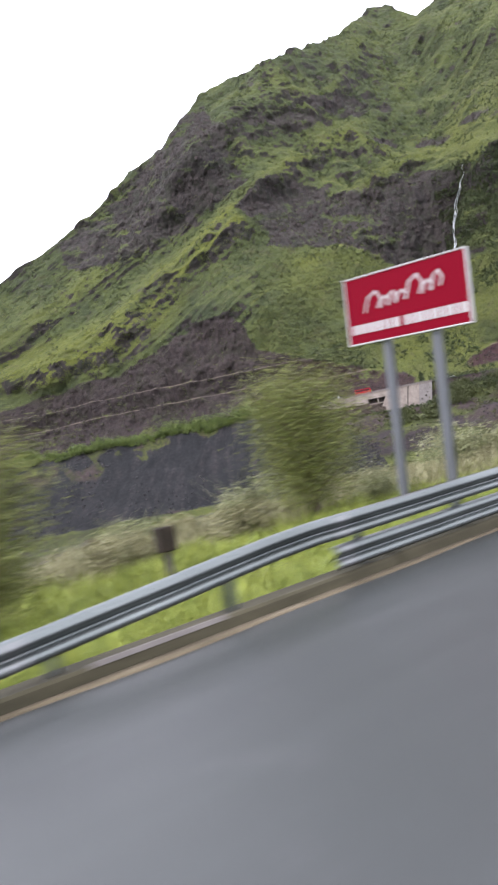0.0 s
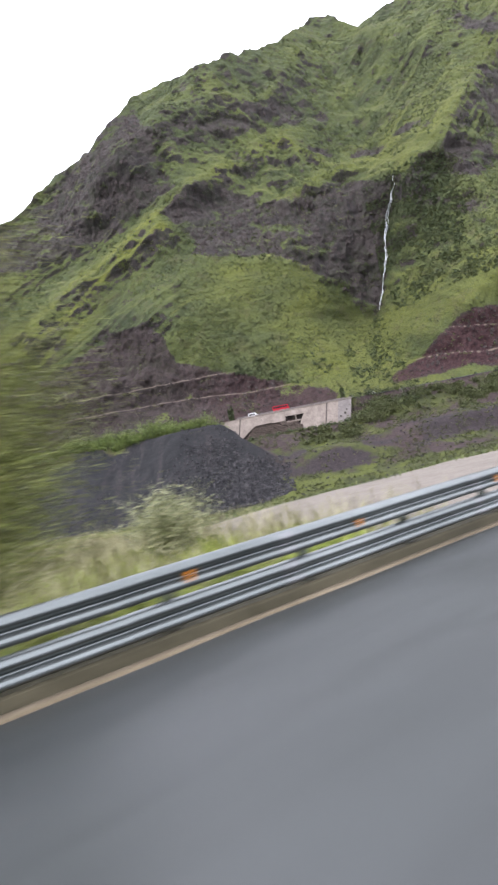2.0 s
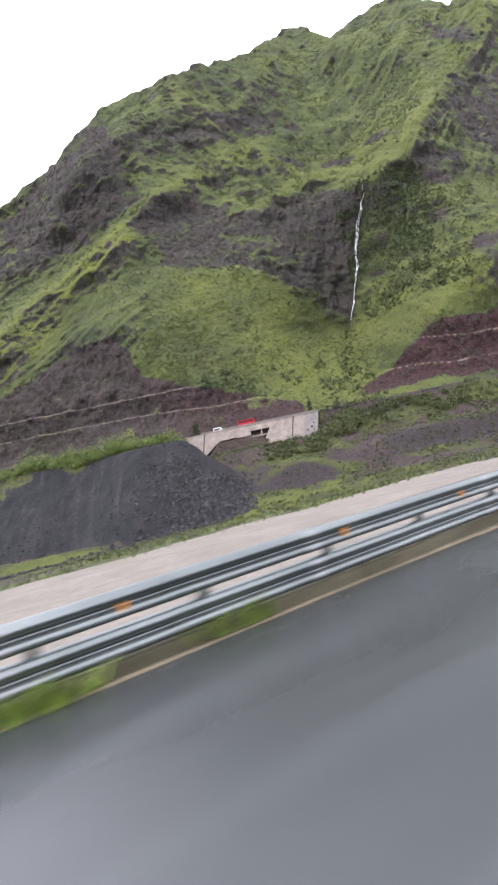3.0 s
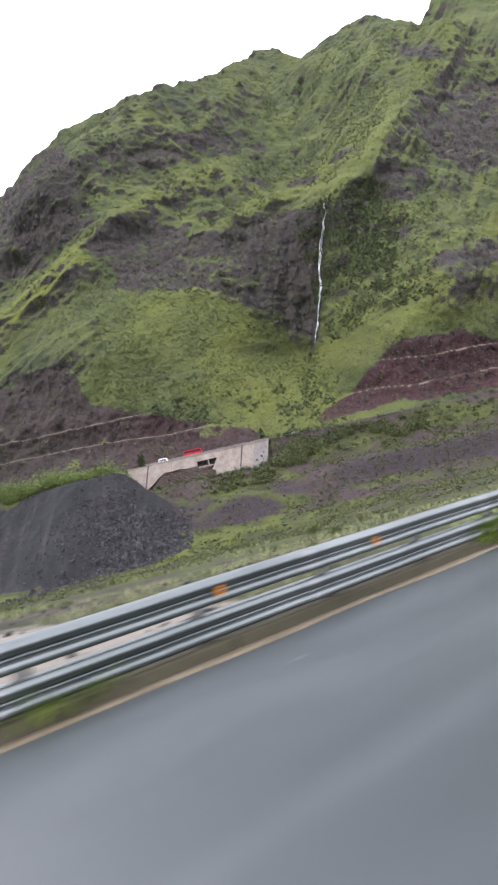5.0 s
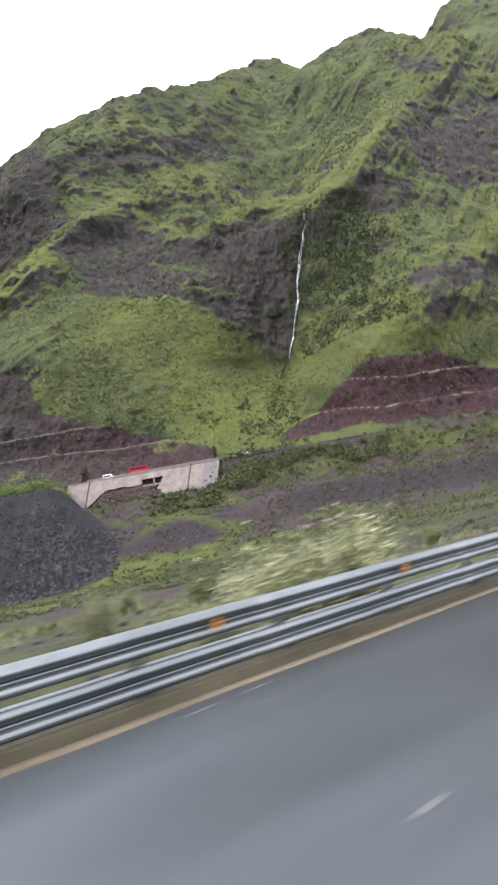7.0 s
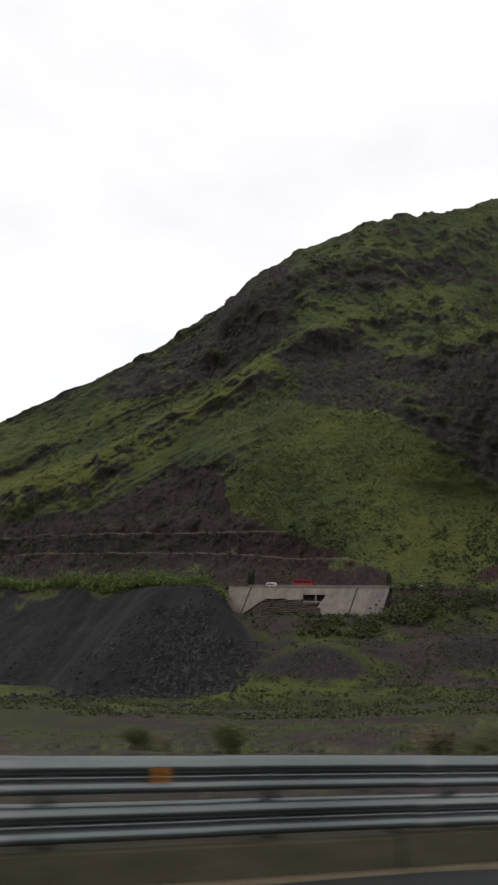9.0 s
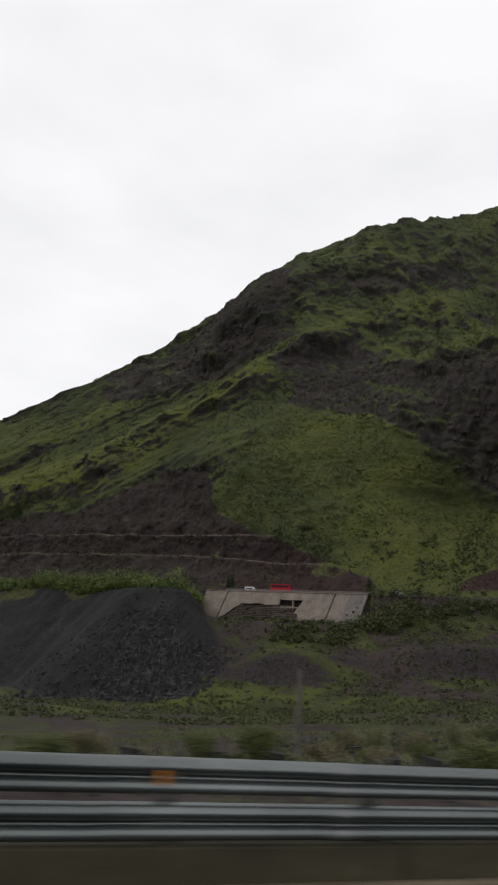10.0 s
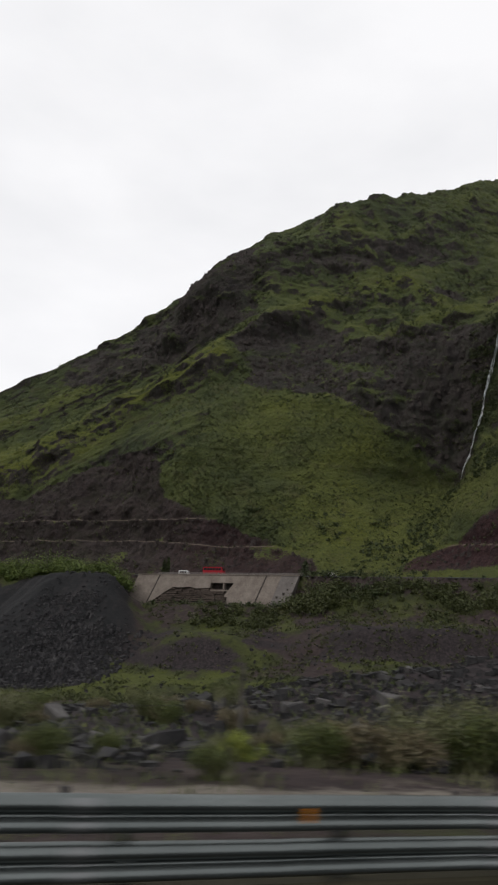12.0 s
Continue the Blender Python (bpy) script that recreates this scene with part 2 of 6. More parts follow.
def mat_mountain():
    m = Mat("mountain_slope", 0.95).spec(0.15)
    rock, dust, red, lush_lit = m.attr("rock"), m.attr("dust"), m.attr("red"), m.attr("lush_lit")
    # grass in two scales, from dry olive to bright green
    g_big = m.noise(0.022, 4, 0.6)
    g_mid = m.noise(0.16, 4, 0.65)
    g_fine = m.noise(1.1, 3, 0.7)
    grass = m.ramp(m.math("ADD", m.math("MULTIPLY", g_big, 0.55), m.math("MULTIPLY", g_mid, 0.45)),
                   (0.30, (0.0235, 0.0300, 0.0185)), (0.47, (0.0440, 0.0545, 0.0230)), (0.58, (0.0650, 0.0775, 0.0260)), (0.72, (0.0900, 0.0980, 0.0350)))
    blade = m.noise(0.55, 4, 0.7, m.along(1.0, 0.5, 1.6))
    fresh = m.ramp(blade, (0.30, (0.0560, 0.0625, 0.0135)), (0.52, (0.0985, 0.1090, 0.0185)), (0.72, (0.1360, 0.1420, 0.0280)))
    # brighter green: fan and meadow grass, plus light painted on crests and treads
    grass = m.mix(m.math("MULTIPLY", lush_lit, 0.80), grass, fresh)
    grass = m.mix(m.math("MULTIPLY", m.gate(m.noise(0.11, 5, 0.72), 0.52, 0.68), 0.5), grass, (0.0600, 0.0530, 0.0300))
    shrub = m.gate(m.math("ADD", m.math("MULTIPLY", g_fine, 0.6), m.math("MULTIPLY", g_mid, 0.5)), 0.60, 0.70)
    grass = m.mix(m.math("MULTIPLY", shrub, 0.80), grass, (0.0160, 0.0255, 0.0120))
    # rock: dark purplish volcanic, with beds and darker upright streaks
    beds = m.noise(1.0, 4, 0.6, m.scaled(0.0088, 0.0085, 0.1210), 0.6)
    lumps = m.noise(0.42, 6, 0.74)
    stone = m.ramp(m.math("ADD", m.math("MULTIPLY", beds, 0.5), m.math("MULTIPLY", lumps, 0.5)),
                   (0.32, (0.0180, 0.0162, 0.0158)), (0.48, (0.0370, 0.0318, 0.0298)), (0.60, (0.0500, 0.0430, 0.0395)), (0.74, (0.0780, 0.0675, 0.0610)))
    stone = m.mix(m.math("MULTIPLY", m.gate(m.noise(1.0, 4, 0.65, m.scaled(0.30, 0.30, 0.035)), 0.48, 0.62), 0.6), stone, (0.0205, 0.0185, 0.0192))
    stone = m.mix(m.math("MULTIPLY", m.gate(m.noise(0.09, 5, 0.68), 0.44, 0.66), 0.55), stone, (0.0260, 0.0300, 0.0180))
    stone = m.mix(red, stone, m.ramp(lumps, (0.32, (0.0140, 0.0082, 0.0092)), (0.50, (0.0330, 0.0170, 0.0175)), (0.70, (0.0580, 0.0330, 0.0320))))
    # ragged edge between the two
    edge = m.math("ADD", rock, m.math("MULTIPLY", m.math("SUBTRACT", m.math("ADD", m.math("MULTIPLY", m.noise(0.07, 5, 0.68), 0.65), m.math("MULTIPLY", g_fine, 0.35)), 0.5), 3.0))
    base = m.mix(m.gate(edge, 0.42, 0.60), grass, stone)
    base = m.mix(m.math("MULTIPLY", m.gate(m.math("ADD", dust, m.math("MULTIPLY", m.math("SUBTRACT", m.noise(0.5, 3), 0.5), 0.5)), 0.30, 0.6), 0.85), base, (0.1200, 0.0960, 0.0740))
    m.colour(base)
    h = m.math("ADD", m.math("MULTIPLY", m.noise(0.45, 6, 0.75), 1.0), m.math("MULTIPLY", g_fine, 0.45))
    return m.bump(h, 0.9, 1.6).m


def mat_ground():
    m = Mat("valley_ground", 0.95).spec(0.2)
    gravel, sand, path = m.attr("gravel"), m.attr("sand"), m.attr("green")
    n1, n2, n3 = m.noise(0.05, 4, 0.6), m.noise(0.6, 4, 0.65), m.noise(5.0, 3, 0.7)
    grass = m.ramp(m.math("ADD", m.math("MULTIPLY", n1, 0.5), m.math("MULTIPLY", n2, 0.5)),
                   (0.34, (0.0130, 0.0160, 0.0075)), (0.50, (0.0290, 0.0340, 0.0105)), (0.62, (0.0480, 0.0540, 0.0150)))
    soil = m.ramp(n2, (0.30, (0.0145, 0.0104, 0.0104)), (0.5, (0.0300, 0.0212, 0.0206)), (0.72, (0.0510, 0.0385, 0.0362)))
    wear = m.gate(m.math("ADD", path, m.math("MULTIPLY", m.math("SUBTRACT", m.math("ADD", m.math("MULTIPLY", m.noise(0.28, 6, 0.72), 0.62), m.math("ADD", m.math("MULTIPLY", n2, 0.16), m.math("MULTIPLY", n1, 0.22))), 0.5), 2.4)), 0.30, 0.74)
    vivid = m.ramp(n3, (0.32, (0.0280, 0.0340, 0.0080)), (0.56, (0.0580, 0.0680, 0.0130)), (0.72, (0.0840, 0.0940, 0.0190)))
    grass = m.mix(m.math("MULTIPLY", m.gate(m.math("ADD", path, m.math("MULTIPLY", m.math("SUBTRACT", n2, 0.5), 0.9)), 0.85, 1.30), 0.85), grass, vivid)
    base = m.mix(wear, soil, grass)
    stones = m.voronoi(2.2, out="Color")
    chips = m.ramp(m.math("ADD", m.math("MULTIPLY", stones, 0.6), m.math("MULTIPLY", n2, 0.5)), (0.25, (0.0078, 0.0066, 0.0072)), (0.55, (0.0202, 0.0160, 0.0166)), (0.9, (0.0430, 0.0335, 0.0345)))
    # tipped spoil: streaks run down the heap, charcoal and purple-brown earth
    runs = m.noise(1.0, 5, 0.65, m.along(0.13, 0.028, 0.03), 1.3)
    heap = m.ramp(m.math("ADD", m.math("MULTIPLY", runs, 0.55), m.math("MULTIPLY", n2, 0.45)), (0.36, (0.0055, 0.0060, 0.0066)), (0.50, (0.0115, 0.0118, 0.0126)), (0.60, (0.0215, 0.0190, 0.0194)), (0.72, (0.0400, 0.0340, 0.0330)))
    chips = m.mix(m.attr("heap"), chips, heap)
    base = m.mix(m.gate(m.math("ADD", gravel, m.math("MULTIPLY", m.math("SUBTRACT", n2, 0.5), 0.9)), 0.40, 0.60), base, chips)
    tan = m.ramp(m.math("ADD", m.math("MULTIPLY", n3, 0.5), m.math("MULTIPLY", n2, 0.5)), (0.3, (0.0880, 0.0770, 0.0640)), (0.7, (0.1760, 0.1560, 0.1320)))
    base = m.mix(m.gate(m.math("ADD", sand, m.math("MULTIPLY", m.math("SUBTRACT", n2, 0.5), 0.7)), 0.4, 0.6), base, tan)
    m.colour(base)
    return m.bump(m.math("ADD", n2, m.math("MULTIPLY", n3, 0.3)), 0.8, 0.3).m


def mat_asphalt():
    m = Mat("wet_asphalt", 0.42).spec(0.38)
    big, mid = m.noise(0.25, 4, 0.6, m.scaled(0.35, 1, 1)), m.noise(2.2, 4, 0.6)
    fine = m.noise(90, 2, 0.7)
    c = m.ramp(m.math("ADD", m.math("MULTIPLY", big, 0.6), m.math("MULTIPLY", fine, 0.4)), (0.34, (0.0290, 0.0305, 0.0312)), (0.52, (0.0418, 0.0440, 0.0446)), (0.70, (0.0570, 0.0600, 0.0605)))
    split = m.t.nodes.new("ShaderNodeSeparateXYZ")
    m.link(m.pos, split.inputs[0])
    # paler over a middle stretch in x, darker before and after it
    pale_stretch = m.gate(m.math("ADD", split.outputs[0], m.math("MULTIPLY", big, 30.0)), 45.0, 105.0)
    pale_stretch = m.math("MULTIPLY", pale_stretch, m.math("SUBTRACT", 1.0, m.gate(split.outputs[0], 114.0, 124.0)))
    smear = m.noise(1.0, 4, 0.6, m.scaled(0.10, 0.9, 1.0), 0.5)
    c = m.mix(m.math("MULTIPLY", m.gate(smear, 0.42, 0.66), 0.25), c, (0.0760, 0.0790, 0.0800))
    c = m.mix(pale_stretch, m.mix(0.65, c, (0.42, 0.475, 0.455), "MULTIPLY"), m.mix(1.0, c, (0.90, 1.0, 1.03), "MULTIPLY"))
    m.colour(m.mix(m.math("MULTIPLY", m.gate(mid, 0.62, 0.70), 0.35), c, (0.0500, 0.0500, 0.0520)))
    m.rough(m.ramp(big, (0.35, (0.2700, 0.2700, 0.2700)), (0.65, (0.4600, 0.4600, 0.4600))))
    return m.bump(fine, 0.35, 0.004).m


def mat_steel():
    m = Mat("galvanised_steel", 0.30, 0.95)
    a, b = m.noise(1.2, 4, 0.6, m.scaled(0.4, 1, 1)), m.noise(30, 3, 0.7)
    m.colour(m.ramp(m.math("ADD", m.math("MULTIPLY", a, 0.6), m.math("MULTIPLY", b, 0.4)), (0.32, (0.084, 0.094, 0.092)), (0.55, (0.142, 0.156, 0.152)), (0.75, (0.230, 0.247, 0.240))))
    m.rough(m.ramp(b, (0.3, (0.27, 0.27, 0.27)), (0.7, (0.38, 0.38, 0.38))))
    return m.bump(b, 0.05, 0.001).m


def mat_stony(name, dark, mid, light, scale=1.0, rough=0.9, bump=0.02, stretch=(1, 1, 1)):
    m = Mat(name, rough).spec(0.25)
    v = m.scaled(*stretch)
    a, b, f = m.noise(0.7 * scale, 5, 0.6, v), m.noise(4.0 * scale, 4, 0.65, v), m.noise(30 * scale, 2, 0.7)
    m.colour(m.ramp(m.math("ADD", m.math("MULTIPLY", a, 0.5), m.math("ADD", m.math("MULTIPLY", b, 0.35), m.math("MULTIPLY", f, 0.15))), (0.34, dark), (0.5, mid), (0.66, light)))
    return m.bump(m.math("ADD", b, m.math("MULTIPLY", f, 0.4)), 0.6, bump).m


def mat_rocks():
    m = Mat("dark_slate_rock", 0.8).spec(0.3)
    a, b = m.noise(1.6, 5, 0.65), m.noise(14, 3, 0.7)
    r = m.vary()
    c = m.ramp(m.math("ADD", m.math("MULTIPLY", a, 0.55), m.math("MULTIPLY", r, 0.35)), (0.22, (0.0110, 0.0108, 0.0118)), (0.48, (0.0400, 0.0380, 0.0380)), (0.75, (0.1350, 0.1270, 0.1220)))
    m.colour(c)
    return m.bump(m.math("ADD", a, m.math("MULTIPLY", b, 0.4)), 0.7, 0.05).m


def mat_leaf(name, dark, mid, light, through=0.25, mottle=0.55):
    m = Mat(name, 0.6).spec(0.25)
    v = m.math("ADD", m.math("MULTIPLY", m.math("SUBTRACT", m.island(), 0.5), mottle), m.math("ADD", m.math("MULTIPLY", m.math("SUBTRACT", m.noise(1.1 if mottle > 0.4 else 0.35, 3, 0.6), 0.5), 1.0 - mottle), 0.5))
    m.colour(m.ramp(v, (0.22, dark), (0.5, mid), (0.8, light)))
    m.b.inputs["Transmission Weight"].default_value = 0.0
    m.b.inputs["Subsurface Weight"].default_value = through * 0.2
    m.b.inputs["Subsurface Radius"].default_value = (0.02, 0.03, 0.01)
    return m.m


def mat_paint(name, colour, rough=0.45, wear=0.15, metallic=0.0, gloss=0.5):
    m = Mat(name, rough, metallic).spec(gloss)
    a, b = m.noise(1.5, 4, 0.6), m.noise(18, 3, 0.7)
    f = m.math("ADD", m.math("MULTIPLY", a, 0.6), m.math("MULTIPLY", b, 0.4))
    m.colour(m.mix(m.math("MULTIPLY", m.gate(f, 0.45, 0.7), wear), colour, tuple(0.6 * c + 0.03 for c in colour)))
    return m.m


def mat_water():
    m = Mat("falling_water", 0.35).spec(0.5)
    a = m.noise(1.0, 4, 0.7, m.scaled(3.0, 3.0, 0.25))
    m.colour(m.ramp(a, (0.35, (0.16, 0.17, 0.18)), (0.6, (0.50, 0.52, 0.54))))
    return m.bump(a, 0.8, 0.3).m


M_MOUNTAIN, M_GROUND, M_ASPHALT, M_STEEL = mat_mountain(), mat_ground(), mat_asphalt(), mat_steel()
M_ZINC = mat_paint("bright_zinc", (0.175, 0.18, 0.18), 0.42, 0.5, 0.92)
M_KERB = mat_stony("dirty_concrete", (0.0250, 0.0225, 0.0135), (0.0460, 0.0410, 0.0240), (0.0820, 0.0720, 0.0450), 1.0, 0.9, 0.01, (0.3, 1, 1))
M_GUTTER = mat_stony("gutter_silt", (0.0520, 0.0420, 0.0260), (0.1000, 0.0810, 0.0520), (0.1560, 0.1300, 0.0900), 2.0, 0.95, 0.01, (0.3, 1, 1))
M_WALL = mat_stony("pale_concrete", (0.0870, 0.0715, 0.0600), (0.1430, 0.1200, 0.1020), (0.1960, 0.1690, 0.1480), 0.5, 0.85, 0.05)
M_PATCH = mat_stony("grey_weathered_concrete", (0.0760, 0.0680, 0.0640), (0.1180, 0.1060, 0.0990), (0.1640, 0.1480, 0.1380), 0.5, 0.9, 0.05)
M_JOINT = mat_stony("stained_joint_dark_recess", (0.0180, 0.0150, 0.0130), (0.0320, 0.0270, 0.0235), (0.0560, 0.0470, 0.0400), 1.5, 0.95, 0.03)
M_MASONRY = mat_stony("dark_rubble_masonry", (0.0280, 0.0215, 0.0180), (0.0680, 0.0530, 0.0440), (0.1300, 0.1040, 0.0880), 0.9, 0.95, 0.1)
M_ROCK = mat_rocks()
M_FARROCK = mat_stony("quarry_spoil", (0.010, 0.010, 0.011), (0.025, 0.024, 0.026), (0.085, 0.081, 0.081), 0.6, 0.9, 0.1)
M_SCREE = mat_stony("dark_purple_rock", (0.0150, 0.0125, 0.0120), (0.0350, 0.0282, 0.0265), (0.0720, 0.0600, 0.0540), 0.5, 0.95, 0.1)
M_HEDGE = mat_leaf("bright_shrub_leaves", (0.0260, 0.0420, 0.0120), (0.0780, 0.1080, 0.0240), (0.1400, 0.1740, 0.0380), 0.25, 0.3)
M_TUSSOCK = mat_leaf("tussock_grass", (0.0440, 0.0520, 0.0140), (0.0740, 0.0830, 0.0200), (0.1060, 0.1140, 0.0290), 0.25, 0.2)
M_SCRUB = mat_leaf("far_olive_scrub", (0.0260, 0.0330, 0.0110), (0.0440, 0.0520, 0.0160), (0.0680, 0.0760, 0.0230), 0.25, 0.2)
M_SHRUB = mat_leaf("dark_shrub_leaves", (0.0200, 0.0290, 0.0120), (0.0330, 0.0450, 0.0160), (0.0520, 0.0650, 0.0220), 0.25, 0.25)
M_BUSH = mat_leaf("olive_bush_leaves", (0.0300, 0.0420, 0.0120), (0.0620, 0.0800, 0.0200), (0.1100, 0.1260, 0.0360))
M_TREE = mat_leaf("feathery_tree_leaves", (0.0560, 0.0560, 0.0180), (0.1060, 0.1240, 0.0270), (0.1750, 0.1880, 0.0480), 0.5)
M_DRY = mat_leaf("dry_grass", (0.0900, 0.0840, 0.0380), (0.1740, 0.1660, 0.0800), (0.2850, 0.2680, 0.1560))
M_TUFT = mat_leaf("olive_scrub", (0.0550, 0.0600, 0.0250), (0.1060, 0.1110, 0.0480), (0.1800, 0.1800, 0.0950))
M_FRESH = mat_leaf("fresh_grass", (0.0760, 0.1030, 0.0170), (0.1700, 0.2060, 0.0300), (0.2700, 0.2950, 0.0560))
M_BARK = mat_stony("grey_brown_bark", (0.05, 0.04, 0.03), (0.11, 0.088, 0.066), (0.18, 0.15, 0.12), 4.0, 0.95, 0.02)
M_RED = mat_paint("red_sign_face", (0.135, 0.0012, 0.0090), 0.6, 0.0, 0.0, 0.05)
M_WHITE = mat_paint("white_sheeting", (0.37, 0.365, 0.36), 0.6, 0.45, 0.0, 0.1)
M_YELLOW = mat_paint("yellow_sheeting", (0.56, 0.265, 0.0010), 0.6, 0.0, 0.0, 0.04)
M_BLACK = mat_paint("black_sheeting", (0.010, 0.010, 0.010), 0.6, 0.1, 0.0, 0.1)
M_SIGNRED = mat_paint("red_sheeting", (0.20, 0.006, 0.016), 0.5, 0.1, 0.0, 0.1)
M_POST = mat_paint("grey_painted_post", (0.085, 0.090, 0.098), 0.5, 0.4, 0.3)
M_AMBER = mat_paint("amber_reflector", (0.40, 0.145, 0.008), 0.5, 0.1, 0.0, 0.1)
M_STUD = mat_paint("red_road_stud", (0.20, 0.030, 0.042), 0.6, 0.1, 0.0, 0.1)
M_LINE = mat_paint("worn_road_paint", (0.070, 0.071, 0.071), 0.6, 0.6)
M_BUSRED = mat_paint("red_coach_paint", (0.24, 0.006, 0.014), 0.5, 0.05, 0.0, 0.15)
M_VANWHITE = mat_paint("white_car_paint", (0.55, 0.55, 0.55), 0.3, 0.1)
M_GLASS = mat_paint("dark_vehicle_glass", (0.012, 0.013, 0.015), 0.3, 0.0, 0.0, 0.05)
M_RUBBER = mat_paint("black_rubber", (0.02, 0.02, 0.02), 0.8, 0.2)
M_WATER = mat_water()
M_WOOD = mat_stony("weathered_wood", (0.04, 0.036, 0.032), (0.08, 0.072, 0.064), (0.14, 0.126, 0.112), 6.0, 0.9, 0.01)


# ---- mesh helpers ----
def mesh_from(name, verts, faces, material, flat=True, attrs=None):
    me = bpy.data.meshes.new(name)
    verts, faces = np.asarray(verts, np.float32), np.asarray(faces, np.int32)
    k = faces.shape[1]
    me.vertices.add(len(verts))
    me.vertices.foreach_set("co", verts.ravel())
    me.loops.add(faces.size)
    me.loops.foreach_set("vertex_index", faces.ravel())
    me.polygons.add(len(faces))
    me.polygons.foreach_set("loop_start", np.arange(0, faces.size, k, dtype=np.int32))
    me.polygons.foreach_set("use_smooth", np.full(len(faces), not flat))
    for key, vals in (attrs or {}).items():
        a = me.attributes.new(key, "FLOAT", "POINT")
        a.data.foreach_set("value", np.asarray(vals, np.float32).ravel())
    me.materials.append(material)
    me.update()
    me.validate()
    return me


def grid_faces(rows, cols):
    i = np.arange(rows - 1)[:, None] * cols + np.arange(cols - 1)[None]
    return np.stack([i, i + 1, i + cols + 1, i + cols], -1).reshape(-1, 4)


def bm_mesh(name, bm, material, flat=True):
    me = bpy.data.meshes.new(name)
    bmesh.ops.recalc_face_normals(bm, faces=bm.faces)
    bm.to_mesh(me)
    bm.free()
    me.materials.append(material)
    for p in me.polygons:
        p.use_smooth = not flat
    return me


def part(name, bm, material, parent, label="", flat=True):
    """Links a bmesh as one mesh object under a thing or a part."""
    ob = new(name, bm_mesh(name, bm, material, flat))
    ob.parent = parent
    if label:
        tagged(ob, label)
    return ob


def share(name, me, parent, m):
    """Another object on a mesh that is already there."""
    ob = new(name, me)
    ob.parent = parent
    ob.matrix_local = m
    return ob


def base_empty(name, m, **tags):
    ob = new(name)
    ob.matrix_world = m
    ob.empty_display_size = 0.2
    return tagged(ob, **tags)


def add_box(bm, x0, x1, y0, y1, z0, z1, bevel=0.0):
    vs = [bm.verts.new(p) for p in ((x0, y0, z0), (x1, y0, z0), (x1, y1, z0), (x0, y1, z0), (x0, y0, z1), (x1, y0, z1), (x1, y1, z1), (x0, y1, z1))]
    fs = [bm.faces.new([vs[i] for i in f]) for f in ((3, 2, 1, 0), (4, 5, 6, 7), (0, 1, 5, 4), (1, 2, 6, 5), (2, 3, 7, 6), (3, 0, 4, 7))]
    if bevel:
        edges = list({e for f in fs for e in f.edges})
        bmesh.ops.bevel(bm, geom=edges, offset=bevel, segments=2, affect="EDGES", profile=0.5)
    return bm


def box(x0, x1, y0, y1, z0, z1, bevel=0.0):
    return add_box(bmesh.new(), x0, x1, y0, y1, z0, z1, bevel)


def tube(points, radii, sides=8):
    """A tapering tube through points."""
    bm = bmesh.new()
    rings = []
    for k, (p, r) in enumerate(zip(points, radii)):
        a = Vector(points[max(k - 1, 0)])
        b = Vector(points[min(k + 1, len(points) - 1)])
        q = (b - a).to_track_quat("Z", "Y")
        rings.append([bm.verts.new(Vector(p) + q @ Vector((r * math.cos(t), r * math.sin(t), 0))) for t in (2 * math.pi * i / sides for i in range(sides))])
    for r0, r1 in zip(rings, rings[1:]):
        for i in range(sides):
            bm.faces.new((r0[i], r0[(i + 1) % sides], r1[(i + 1) % sides], r1[i]))
    bm.faces.new(rings[0][::-1])
    bm.faces.new(rings[-1])
    return bm


def leaves(centres, size, rng, tall=1.0, spread=1.0):
    """Small tilted leaf blades, one quad each, round the centres."""
    c = np.asarray(centres, float)
    n = len(c)
    s = size * (0.6 + 0.8 * rng.random(n))[:, None]
    a = rng.normal(size=(n, 3)) * (1, 1, 0.7)
    a /= np.linalg.norm(a, axis=1, keepdims=True)
    b = np.cross(a, rng.normal(size=(n, 3)))
    b /= np.linalg.norm(b, axis=1, keepdims=True)
    a, b = a * s * tall, b * s * 0.45 * spread
    v = np.stack([c - a, c + b * 0.9 - a * 0.1, c + a, c - b * 0.9 + a * 0.1], 1).reshape(-1, 3)
    return v, np.arange(4 * n).reshape(-1, 4)


def blades(bases, height, rng, lean=0.35, width=0.02):
    """Bent grass blades, two quads each."""
    p = np.asarray(bases, float)
    n = len(p)
    h = height * (0.5 + 0.7 * rng.random(n))
    ang = rng.random(n) * 2 * math.pi
    d = np.stack([np.cos(ang), np.sin(ang), np.zeros(n)], 1)
    side = np.stack([-np.sin(ang), np.cos(ang), np.zeros(n)], 1) * width
    le = (lean * (0.4 + rng.random(n)) * h)[:, None]
    up = np.zeros((n, 3))
    up[:, 2] = h
    mid = p + up * 0.6 + d * le * 0.35
    tip = p + up + d * le
    v = np.stack([p - side, p + side, mid + side * 0.8, mid - side * 0.8, tip + side * 0.15, tip - side * 0.15], 1).reshape(-1, 3)
    i = np.arange(n)[:, None] * 6
    f = np.concatenate([i + [[0, 1, 2, 3]], i + [[3, 2, 4, 5]]], 0)
    return v, f


# ---- the mountain across the valley ----
FAN = [(-4, 152), (12, 155), (48, 149), (67, 140), (83, 125), (103, 112), (113, 104), (101, 70), (93, 43), (66, 43), (38, 56), (20, 67), (0, 73), (-20, 82), (-24, 96), (-14, 120)]

